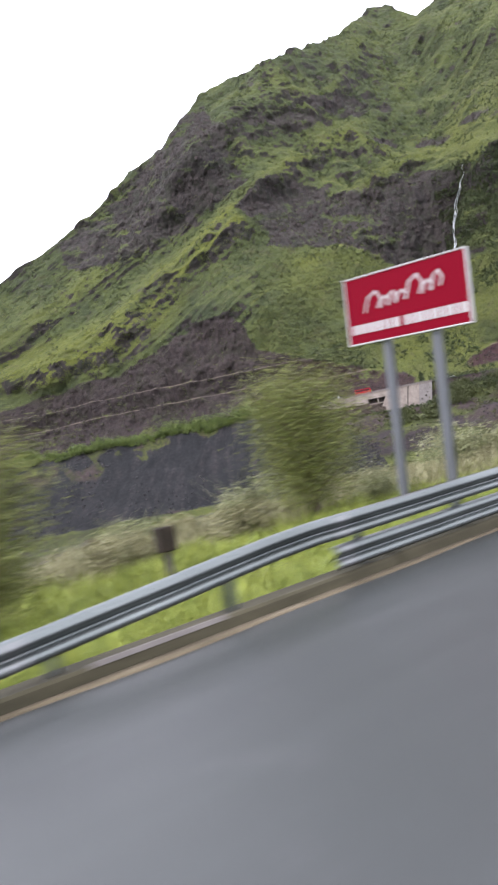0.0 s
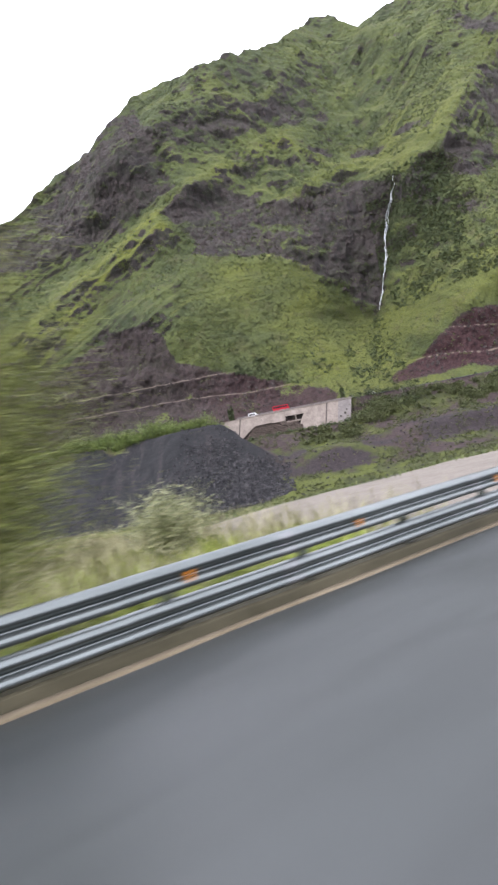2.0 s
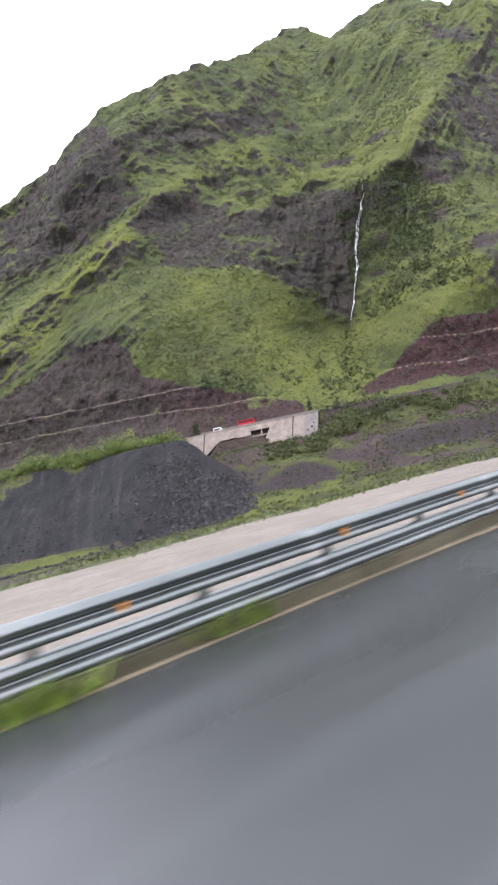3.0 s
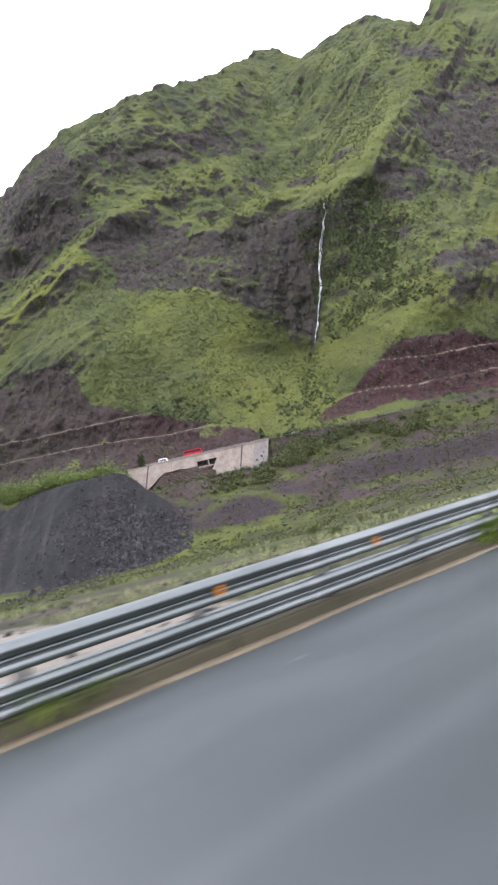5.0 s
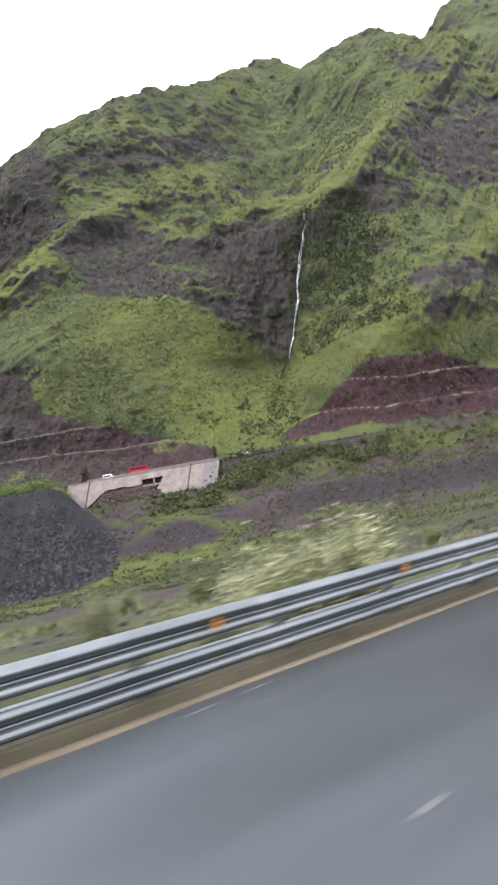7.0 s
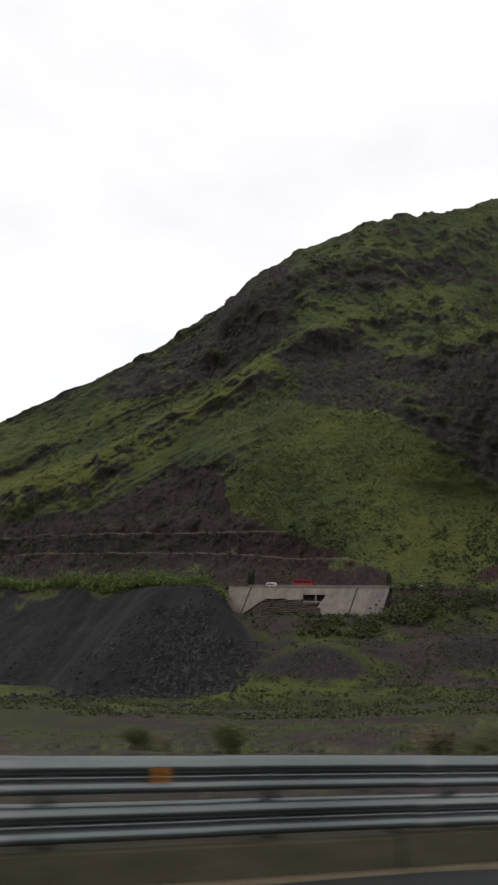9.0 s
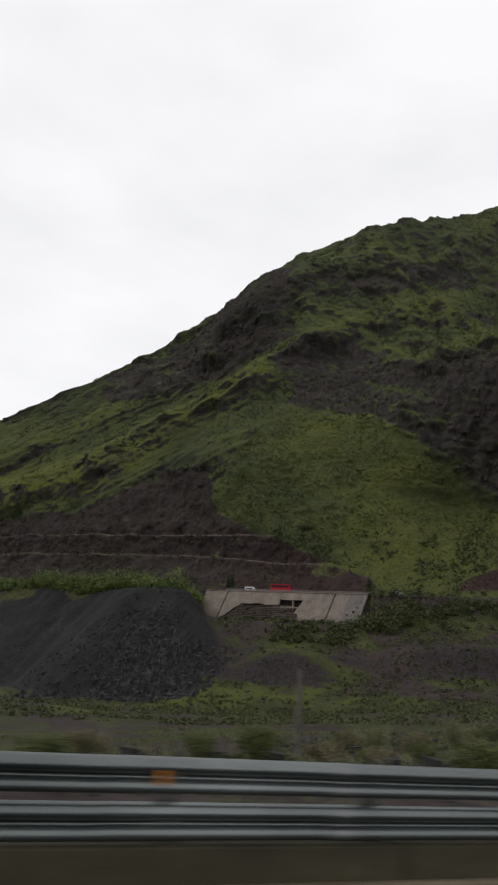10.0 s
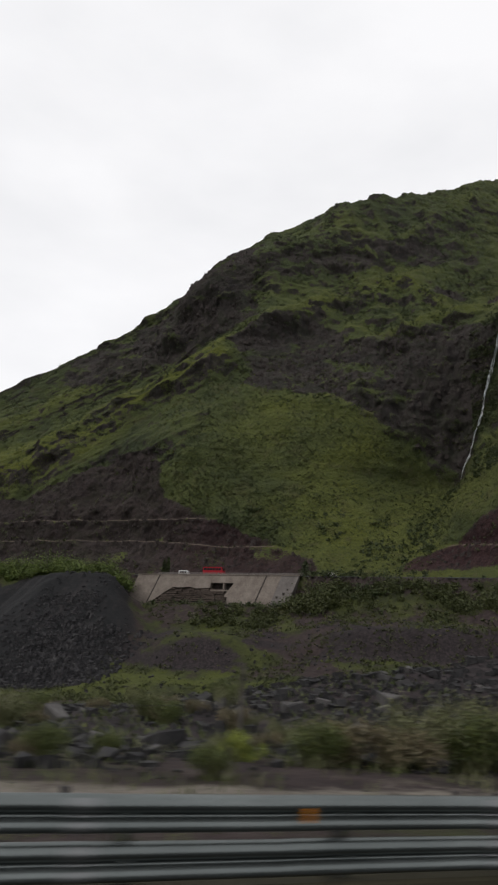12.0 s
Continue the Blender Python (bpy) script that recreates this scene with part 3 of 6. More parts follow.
def mountain_shape(u, z):
    """n of the rocky face with its ledges, ribs and gullies, and the masks of its surface."""
    n = face(u, z)
    wob = 5 * fbm(u / 22, z / 22, 4, 3) + 2.0 * fbm(u / 6, z / 6, 3, 4)
    cliffs = [signed(u, z, p) for p in (CLIFF, CLIFF_LEFT, CLIFF_RIGHT, CLIFF_SMALL, CLIFF_UPPER, CLIFF_TOP, CLIFF_LOW)]
    for cu, cz, ru, rz, tilt in OUTCROPS:
        du, dz = u - cu, z - cz
        a, b = du * math.cos(tilt) + dz * math.sin(tilt), dz * math.cos(tilt) - du * math.sin(tilt)
        cliffs.append((1 - np.hypot(a / ru, b / rz)) * min(ru, rz))
    cliff = smooth(-5, 5, np.maximum.reduce(cliffs) + wob)
    d_cut = np.maximum(signed(u, z, CUT_LEFT), signed(u, z, CUT_RIGHT))
    cut = smooth(-2.5, 2.5, d_cut + 0.5 * wob)
    # ledges of broken rock across the upper slopes
    beds = fbm(u / 75, (z + 0.12 * u) / 17, 4, 11)
    bands = smooth(0.0, 0.40, beds + 0.35 * fbm(u / 12, z / 9, 4, 12)) * smooth(95, 150, z)
    fan = smooth(-4, 14, signed(u, z, FAN))
    rock = np.clip(np.maximum(cliff * (0.84 + 0.55 * fbm(u / 13, z / 7, 4, 13)), bands * 0.40 * (1 - fan)), 0, 1)
    # vertical ribs in rock, rounded spurs in grass
    ribs = ridged(u / 26 + 0.3 * fbm(u / 40, z / 40, 2, 5), z / 62, 4, 21)
    n = n - rock * 7.5 * (ribs - 0.45) - rock * 3.0 * fbm(u / 6, z / 13, 4, 23) - rock * 0.8 * fbm(u / 60, z / 4.5, 3, 24)
    n = n - (1 - rock) * (1 - 0.75 * fan) * (10 * (ridged((u + 0.55 * z) / 62, (z - 0.3 * u) / 88, 4, 31) - 0.42) + 2.4 * fbm(u / 13, z / 17, 4, 33))
    n = n - fan * (1.6 * fbm(u / 18, z / 30, 4, 35) + 0.9 * fbm(u / 4, z / 4, 3, 36) + 0.8 * fbm(u / 16, z / 2.4, 3, 37))
    # spurs that stand out; grass on their crests coloured brighter, as if lit
    lush_lit = np.zeros(np.shape(u))
    for line, high, wide, green in (
        ([(-22, 184), (-50, 167), (-73, 147), (-91, 126), (-124, 104), (-170, 91)], 12, 10, 1.0),
        ([(6, 221), (-30, 196), (-60, 174), (-92, 148), (-117, 123), (-152, 110), (-190, 100)], 11, 9, 0.95),
        ([(0, 222), (35, 245), (79, 268), (102, 236), (146, 208)], 9, 12, 0.55),
        ([(145, 194), (177, 218), (239, 288), (311, 389)], 20, 22, 0.35),
        ([(123, 74), (149, 85), (176, 97), (215, 127), (270, 177)], 8, 14, 0.75),
        ([(66, 197), (100, 219), (126, 226)], 9, 9, 0.6),
        ([(141, 154), (147, 178), (152, 200)], 7, 6, 0.0),
        ([(-84, 222), (-50, 250), (-10, 300)], 8, 12, 0.1),
        ([(-230, 110), (-150, 160), (-80, 215)], 9, 16, 0.5),
        ([(45, 290), (80, 330), (120, 400)], 10, 15, 0.2),
        ([(215, 300), (250, 380), (290, 470)], 12, 18, 0.15),
    ):
        d = to_line(u, z, line) + 4.0 * fbm(u / 14, z / 14, 4, 41)
        n = n - high * np.exp(-((d / wide) ** 2))
        lush_lit = np.maximum(lush_lit, green * np.exp(-((d / (wide * 0.55)) ** 2)))
    # watercourse above and below the fall
    d = to_line(u, z, [(96, 40), (100, 70), (114, 103), (126, 135), (132, 158), (139, 178), (144, 200), (150, 232), (143, 262), (160, 330), (190, 420)])
    n = n + 3.5 * np.exp(-((d / 4) ** 2))
    lush_lit = np.maximum(lush_lit * (1 - rock), fan * (0.50 + 0.55 * fbm(u / 20, z / 14, 4, 51)) * smooth(-8, 42, u + 0.3 * (z - 90)))
    lush_lit = np.maximum(lush_lit, 0.6 * np.exp(-((to_line(u, z, [(112, 88), (140, 84), (170, 92), (240, 100)]) / 14) ** 2)))
    lush_lit = np.maximum(lush_lit, smooth(-4, 10, signed(u, z, MEADOW) + 0.6 * wob) * (0.62 + 0.6 * fbm((u + z) / 30, (z - u) / 9, 4, 53)) * (1 - 0.6 * rock))
    # quarry cuts: three steep lifts with two level ledges
    dust = np.zeros(np.shape(u))
    step = 0.0
    left = smooth(96, 74, u)
    for z_left, z_right in ((57.0 - 3.2 * smooth(-30, 20, u), 49.5 + 5.5 * smooth(150, 118, u)), (68.4, 63.5 + 5 * smooth(165, 130, u))):
        zb = z_left * left + z_right * (1 - left) + 0.6 * fbm(u / 18, 0 * u + 57, 3, 61)
        step = step + 4.5 * smooth(zb - 0.7, zb + 0.7, z) - 4.5 * smooth(zb - 9, zb + 9, z)
        dust = np.maximum(dust, (0.80 + 0.35 * fbm(u / 12, 0 * u + 2, 4, 62)) * np.exp(-(((z - zb) / 0.55) ** 2)))
    sheer = 1 - 0.6 * smooth(85, 105, u)
    n = n + cut * (step - sheer * (1.5 * fbm(u / 4, z / 6, 4, 63) + 3.4 * (ridged(u / 11, z / 30, 4, 64) - 0.4)))
    rock = np.maximum(rock, cut)
    # broken ground: ribs running down the slope, small ledges across it
    rough = (1 - 0.8 * np.clip(lush_lit, 0, 1) * smooth(110, 60, z)) * (1 - 0.85 * fan) * smooth(70, 110, z)
    west, east = smooth(30, -30, u), smooth(135, 185, u)
    ribs = west * ridged((0.62 * u - 0.78 * z) / 17, (0.78 * u + 0.62 * z) / 70, 4, 75)
    ribs = ribs + east * ridged((0.80 * u - 0.60 * z) / 13, (0.60 * u + 0.80 * z) / 75, 4, 77)
    ribs = ribs + (1 - west - east) * ridged((u + 0.35 * z) / 18, (z - 0.2 * u) / 48, 4, 78)
    bare = smooth(0.55, 0.85, rock) * smooth(70, 95, z)
    n = n - rough * (1 - 0.6 * bare) * 7.5 * (ribs - 0.4)
    n = n - rough * (1 - bare) * (2.5 - 1.5 * west) * fbm((u - 0.2 * z) / 24, (z + 0.12 * u) / 7.5, 4, 76)
    # upright fissures and blocks in bare rock
    n = n - bare * (2.6 * (ridged(u / 6.5 + 0.25 * fbm(u / 9, z / 9, 2, 80), z / 34, 4, 79) - 0.4) + 1.0 * fbm(u / 2.6, z / 4.0, 3, 81))
    n = n - cut * 0.9 * fbm(u / 1.7, z / 2.2, 3, 82)
    n = n - (0.35 + 0.65 * (1 - fan)) * 0.9 * fbm(u / 2.6, z / 2.6, 3, 73)
    return n, rock, cut * dust, cut * (0.24 + 0.46 * smooth(-35, 20, u) + 0.28 * smooth(80, 110, u)), lush_lit, ribs * rough + (1 - rough)


def build_mountain():
    u = np.concatenate([np.arange(-540, -170, 2.4), np.arange(-170, 345, 0.85), np.arange(345, 590, 2.6)])
    cols, rows, back = len(u), 440, 26
    crest = np.interp(u, CREST_U, CREST_Z)
    crest = crest + 4.0 * fbm(u / 22, 0 * u, 4, 71) + 2.2 * fbm(u / 5, 0 * u + 3, 3, 72)
    s = np.linspace(0, 1, rows)[:, None] ** 0.92
    zz = 14 + (crest[None] - 14) * s
    uu = np.broadcast_to(u[None], zz.shape)
    n, rock, dust, red, lush_lit, gully = mountain_shape(uu, zz)
    fan = smooth(-4, 14, signed(uu, zz, FAN))
    bare = smooth(0.55, 0.85, rock) * smooth(70, 95, zz)
    # bare rock on steep risers, grass on gentler treads; light and shade painted in
    lie = np.gradient(n, axis=0) / np.gradient(zz, axis=0)
    for _ in range(2):
        lie = (lie + np.roll(lie, 1, 0) + np.roll(lie, -1, 0) + np.roll(lie, 1, 1) + np.roll(lie, -1, 1)) / 5
    steep = smooth(0.62, 0.05, lie) * smooth(70, 100, zz) * (1 - fan)
    # hollows darkened through the rock mask, shade put into the colour
    cavity_shade = smooth(0.42, 0.12, gully)
    rock = np.clip(np.maximum(rock * (0.75 + 0.3 * smooth(1.0, 0.2, lie)), 0.64 * steep + 0.30 * cavity_shade), 0, 1)
    # treads coloured brighter, as faces turned to the sky
    lush_lit = np.clip(np.maximum(lush_lit * 0.9, 0.62 * smooth(0.75, 1.7, lie) * (1 - 0.5 * smooth(230, 330, zz)) * (1 - 0.55 * smooth(30, -30, uu) * smooth(110, 140, zz))), 0, 1) * (1 - bare)
    # the far side falls away behind the crest
    k = np.arange(1, back + 1)[:, None] / back
    nb = n[-1][None] + 12 * k + 420 * k**1.6
    zb = crest[None] - 2 * k - 300 * k**1.8 + 6 * fbm(np.broadcast_to(u[None], nb.shape) / 30, nb / 30, 3, 74) * k
    zb = np.maximum(zb, 8)
    uu = np.concatenate([uu, np.broadcast_to(u[None], nb.shape)])
    nn, zz = np.concatenate([n, nb]), np.concatenate([zz, zb])
    pad = [np.concatenate([a, np.broadcast_to(a[-1][None], nb.shape)]) for a in (rock, dust * 1.0, red, lush_lit)]
    x, y = xy(uu, nn)
    v = np.stack([x, y, zz + EYE], -1).reshape(-1, 3)
    me = mesh_from("mountain", v, grid_faces(rows + back, cols), M_MOUNTAIN, False, dict(zip(("rock", "dust", "red", "lush_lit"), pad)))
    return tagged(new("mountain", me), "steep green mountainside with dark rock bands above a valley", "mountain", kind="structure")


mountain = build_mountain()


# ---- the valley floor and roadside: one sheet to the horizon ----
FAR_ROAD = 36.0


def heap_foot(u):
    """How far the foot of the spoil heap swings along its length."""
    return 0.2 * np.clip(u, -60, 40) + np.clip(-0.9 * (u + 20), 0, 22)


def ground_z(x, y):
    u, n = un(x, y)
    near = road_z(x) - 0.05
    lay_by = smooth(38, 46, x) * (1 - smooth(88, 98, x))
    verge = near - 0.25 + lay_by * (0.12 - 0.9 * smooth(25.5, 28, y)) - (1 - lay_by) * 0.9 * smooth(14, 34, y) + 0.12 * fbm(x / 2.5, y / 2.5, 3, 81) * smooth(7.4, 9, y)
    floor = -7.0 + 0.03 * np.clip(u, -100, 200) + 1.2 * fbm(x / 35, y / 35, 4, 82) + 4.5 * smooth(60, 110, u) * smooth(180, 300, n)
    dip = smooth(118, 140, x) * (1 - smooth(176, 196, x))
    down = smooth(34 - 17 * dip, 115 - 50 * dip, y)
    far = verge * (1 - down) + floor * down
    # banks up to the far road: spoil heap and grassy slope
    heap_side = 1 - smooth(13, 33, u + 0.8 * np.maximum(n - 346, 0) + 4 * fbm(u / 20, n / 20, 3, 83))
    gul = 2.6 * ridged(u / 15 + 0.4 * fbm(u / 20, n / 14, 3, 100), n / 40, 4, 84) * smooth(322, 345, n) * (1 - smooth(368, 380, n))
    heap = -5.0 + 0.78 * np.maximum(n - 312 - heap_foot(u), 0) - gul * (1 - 0.6 * smooth(-10, 15, u)) + 1.0 * fbm(u / 6, n / 6, 4, 85)
    heap = np.minimum(heap, 34.2 + 0.10 * np.maximum(n - 372, 0))
    nn = n + 3 * fbm(u / 26, n / 26, 4, 86)
    east = smooth(70, 100, u)
    slope = -2.0 + 0.30 * np.clip(nn - 318, 0, 12) + 0.53 * np.maximum(nn - 330, 0)
    bench = 2.0 + 0.30 * np.clip(nn - 318, 0, 18) + 9.5 * smooth(335, 347, nn) + 0.16 * np.clip(nn - 347, 0, 20) + 0.75 * np.maximum(nn - 367, 0)
    bank = slope * (1 - east) + bench * east + 1.1 * fbm(u / 11, n / 11, 4, 87)
    bank = np.minimum(bank, FAR_ROAD + 0.84 * smooth(66, 80, u) - 11.5 * (1 - smooth(385.5, 386.6, n)) * smooth(-8, 0, u) * (1 - smooth(70, 84, u)))
    bank = bank + 5.5 * np.exp(-(((u - 50) / 17) ** 2) - ((n - 341) / 8) ** 2)
    rise = heap * heap_side + bank * (1 - heap_side)
    out = np.maximum(far, rise * smooth(304, 316, n) + far * (1 - smooth(304, 316, n)))
    out = np.where(n > 386.8, FAR_ROAD + 0.84, out)
    # dark rock tip beside the road further on
    tip = (1.2 * smooth(190, 214, x) + 4.4 * smooth(206, 232, x)) * smooth(24, 40, y) * (1 - smooth(46, 60, y)) * (1 - smooth(285, 320, x))
    out = out + tip * (0.8 + 0.4 * fbm(x / 6, y / 6, 3, 88))
    # uphill side behind the road: unseen, kept low so the rail mirrors sky
    unseen_hill = near - 0.1 + 0.22 * np.maximum(-10 - y, 0) ** 0.95
    out = np.where(y < 5.0, np.where(y < -10, unseen_hill, near - 0.1), out)
    return np.where((y > 5.0) & (y < 7.2), near - 0.1 + (out - near + 0.1) * smooth(6.6, 7.2, y), out)


def build_ground():
    xs = np.concatenate([np.linspace(-900, -70, 26)[:-1], np.linspace(-70, -20, 20)[:-1], np.arange(-20, 420, 1.6), np.linspace(420, 1100, 26)])
    ys = np.concatenate([np.linspace(-500, -12, 18)[:-1], np.arange(-12, 5.9, 3), np.arange(6.0, 40, 0.8), np.arange(40, 150, 2.6), np.arange(150, 345, 1.6), np.linspace(345, 700, 40)])
    X, Y = np.meshgrid(xs, ys)
    Z = ground_z(X, Y)
    u, n = un(X, Y)
    heap_side = 1 - smooth(17, 31, u + 0.8 * np.maximum(n - 346, 0) + 4 * fbm(u / 20, n / 20, 3, 83))
    gravel = heap_side * smooth(308, 314, n - heap_foot(u) + 3 * fbm(u / 9, n / 9, 3, 90)) * (1 - 0.5 * smooth(372, 378, n))
    gravel = gravel * (1 - 0.85 * smooth(0.05, 0.3, fbm(u / 16, n / 10, 4, 96)) * smooth(-10, -40, u) * smooth(348, 358, n))
    gravel = np.maximum(gravel, 0.8 * smooth(-0.02, 0.30, fbm(u / 17, n / 6, 5, 91)) * smooth(326, 336, n) * (1 - smooth(352, 362, n)))
    gravel = np.maximum(gravel, 1.1 * np.exp(-(((u - 50) / 19) ** 2) - ((n - 334) / 6) ** 2))
    gravel = np.maximum(gravel, 0.9 * smooth(333, 337, n + 3 * fbm(u / 26, n / 26, 4, 86)) * (1 - smooth(347, 350, n)) * smooth(84, 96, u) * (0.6 + 0.7 * vnoise(u / 17, n / 17, 93)))
    gravel = np.maximum(gravel, smooth(185, 205, X) * smooth(24, 30, Y) * (1 - smooth(52, 62, Y)) * (1 - smooth(285, 320, X)))
    track = 1.2 * smooth(7, 8, Y) * (1 - smooth(25, 27.5, Y + 0.8 * fbm(X / 8, Y / 8, 3, 95))) * smooth(40, 48, X + 5 * fbm(X / 9, Y / 9, 3, 98)) * (1 - smooth(84, 95, X + 7 * fbm(X / 12, Y / 10, 3, 99)))
    sand = np.maximum(track, 0.62 * np.exp(-(((Y - 13.5) / 2.6) ** 2)) * smooth(188, 200, X))
    sand = np.maximum(sand, 0.66 * np.exp(-(((Y - 8.2) / 1.9) ** 2)) * smooth(60, 80, X) * (1 - 0.5 * smooth(145, 155, X) * (1 - smooth(176, 184, X))))
    green = 0.54 + 0.50 * fbm(X / 24, Y / 24, 4, 92) + 0.45 * fbm(X / 7, Y / 7, 4, 97) * smooth(30, 60, Y) - 0.12 * smooth(330, 345, n) * (1 - heap_side) - 0.18 * smooth(130, 165, X) * (1 - smooth(30, 60, Y)) + 0.35 * (1 - smooth(40, 60, X)) * (1 - smooth(40, 80, Y))
    green = green + 0.35 * fbm(u / 9, n / 6, 4, 94) * smooth(250, 300, n)
    green = green + 0.25 * smooth(290, 305, n) * (1 - smooth(318, 326, n))
    ragged = 3.0 * fbm(u / 8, n / 8, 4, 101)
    for line, wide, gain in (
        ([(14, 300), (24, 307), (36, 321), (56, 322), (67, 333), (76, 338)], 4.0, 0.65),
        ([(95, 334), (110, 336)], 3.5, 0.8),
        ([(74, 322), (82, 320), (92, 314)], 3.5, 0.7),
        ([(-60, 306), (-34, 305), (-10, 294), (2, 272), (25, 262)], 7.0, 0.7),
        ([(-25, 310), (-17, 302), (0, 276), (25, 249), (60, 210)], 3.5, -1.2),
        ([(25, 249), (42, 256), (42, 296)], 2.5, -0.7),
        ([(72, 348), (84, 339), (96, 323), (108, 316), (150, 312)], 4.0, -0.8),
        ([(40, 357), (58, 362), (68, 366)], 6.0, 0.5),
        ([(74, 376), (120, 378), (200, 378)], 5.0, 0.5),
    ):
        green = green + gain * np.exp(-(((to_line(u, n, line) + ragged) / wide) ** 2))
    v = np.stack([X, Y, Z], -1).reshape(-1, 3)
    me = mesh_from("ground", v, grid_faces(len(ys), len(xs)), M_GROUND, False, {"gravel": gravel, "sand": sand, "green": green, "heap": heap_side * smooth(306, 312, n)})
    return tagged(new("ground", me), "rough valley ground of grass, soil and dark gravel", "ground", kind="structure")


ground = build_ground()


# ---- the near road, its kerb and its safety rail ----
def ribbon(x0, x1, step, section, material, name, height=road_z, side=None, flat=True):
    """A strip along the road: section is (y, z) pairs, y from the rail line when side is given."""
    xs = np.arange(x0, x1 + 1e-6, step)
    v = []
    for x in xs:
        oy = float(side(x)) if side else 0.0
        oz = float(height(x))
        v += [(x, oy + y, oz + z) for y, z in section]
    return mesh_from(name, v, grid_faces(len(xs), len(section)), material, flat)


road = tagged(new("road", ribbon(-160, 420, 2.0, [(-7.5, -0.35), (-7.4, 0.0), (-3.5, 0.05), (0, 0.06), (3, 0.04), (6.30, 0.02), (6.32, -0.4)], M_ASPHALT, "road", deck_z)), "wet grey asphalt carriageway beside a safety rail", "road", kind="structure")
def build_gutter():
    xs = np.arange(-160, 420, 0.35)
    wide = 0.08 + 0.13 * vnoise(xs / 1.7, 0 * xs, 5) ** 1.5 + 0.07 * vnoise(xs / 9, 0 * xs, 6)
    v = []
    for x, w in zip(xs, wide):
        y, z = float(rail_y(x)), float(deck_z(x))
        v += [(x, y - 0.175 - w, z - 0.1), (x, y - 0.17 - w, z + 0.030), (x, y - 0.19, z + 0.048), (x, y - 0.175, z - 0.1)]
    return tagged(new("gutter", mesh_from("gutter", v, grid_faces(len(xs), 4), M_GUTTER, False)), "ragged pale strip of silt along the kerb", "gutter", kind="structure")


gutter = build_gutter()
KERB = [(-0.20, -0.2), (-0.185, 0.06), (-0.165, 0.29), (-0.14, 0.32), (0.20, 0.32), (0.24, 0.28), (0.28, -0.35)]


def build_kerb():
    kerb = base_empty("kerb", Matrix(), label="low stained concrete kerb under the safety rail", category="kerb", kind="structure")
    rng = random.Random(4)
    x = -60.0
    while x < 330:
        length = rng.choice((5.2, 5.9, 6.4))
        dz = rng.uniform(-0.015, 0.015)
        me = ribbon(x, x + length - 0.03, (length - 0.03) / 4, [(y, z + dz * (z > 0)) for y, z in KERB], M_KERB, "kerb_block", side=rail_y)
        share("kerb_block", me, kerb, Matrix())
        x += length
    return kerb


kerb = build_kerb()
# the W of a rail beam, 0.31 m high, seen end on: (towards the road, height)
WAVE = [(0.000, 0.310), (0.012, 0.309), (0.050, 0.284), (0.076, 0.252), (0.083, 0.232), (0.080, 0.210), (0.064, 0.192), (0.022, 0.170), (0.014, 0.154), (0.024, 0.138), (0.066, 0.112), (0.084, 0.090), (0.086, 0.062), (0.080, 0.040), (0.062, 0.030), (0.030, 0.028)]


def rail_drop(x):
    """How far the rail's first lengths dip towards the ground."""
    return 0.65 * float(np.clip((5.3 - x) / 9, 0, 1))


def beam(x0, x1, base, drop=0.0):
    sec = [(-0.10 - a, base + h) for a, h in WAVE] + [(-0.096 - a, base + h) for a, h in WAVE[::-1]]
    return ribbon(x0, x1, (x1 - x0) / 4, sec, M_STEEL, "beam", lambda x: road_z(x) - rail_drop(x) * (drop > 0), rail_y, False)


def splice(x, base, low=0.0):
    """The lapped plate over a joint between two beams."""
    sec = [(-0.105 - a, base + h) for a, h in WAVE[1:-1]] + [(-0.100 - a, base + h) for a, h in WAVE[1:-1][::-1]]
    return ribbon(x - 0.12, x + 0.12, 0.12, sec, M_ZINC, "splice_plate", lambda s: road_z(s) - rail_drop(s) * low, rail_y, False)


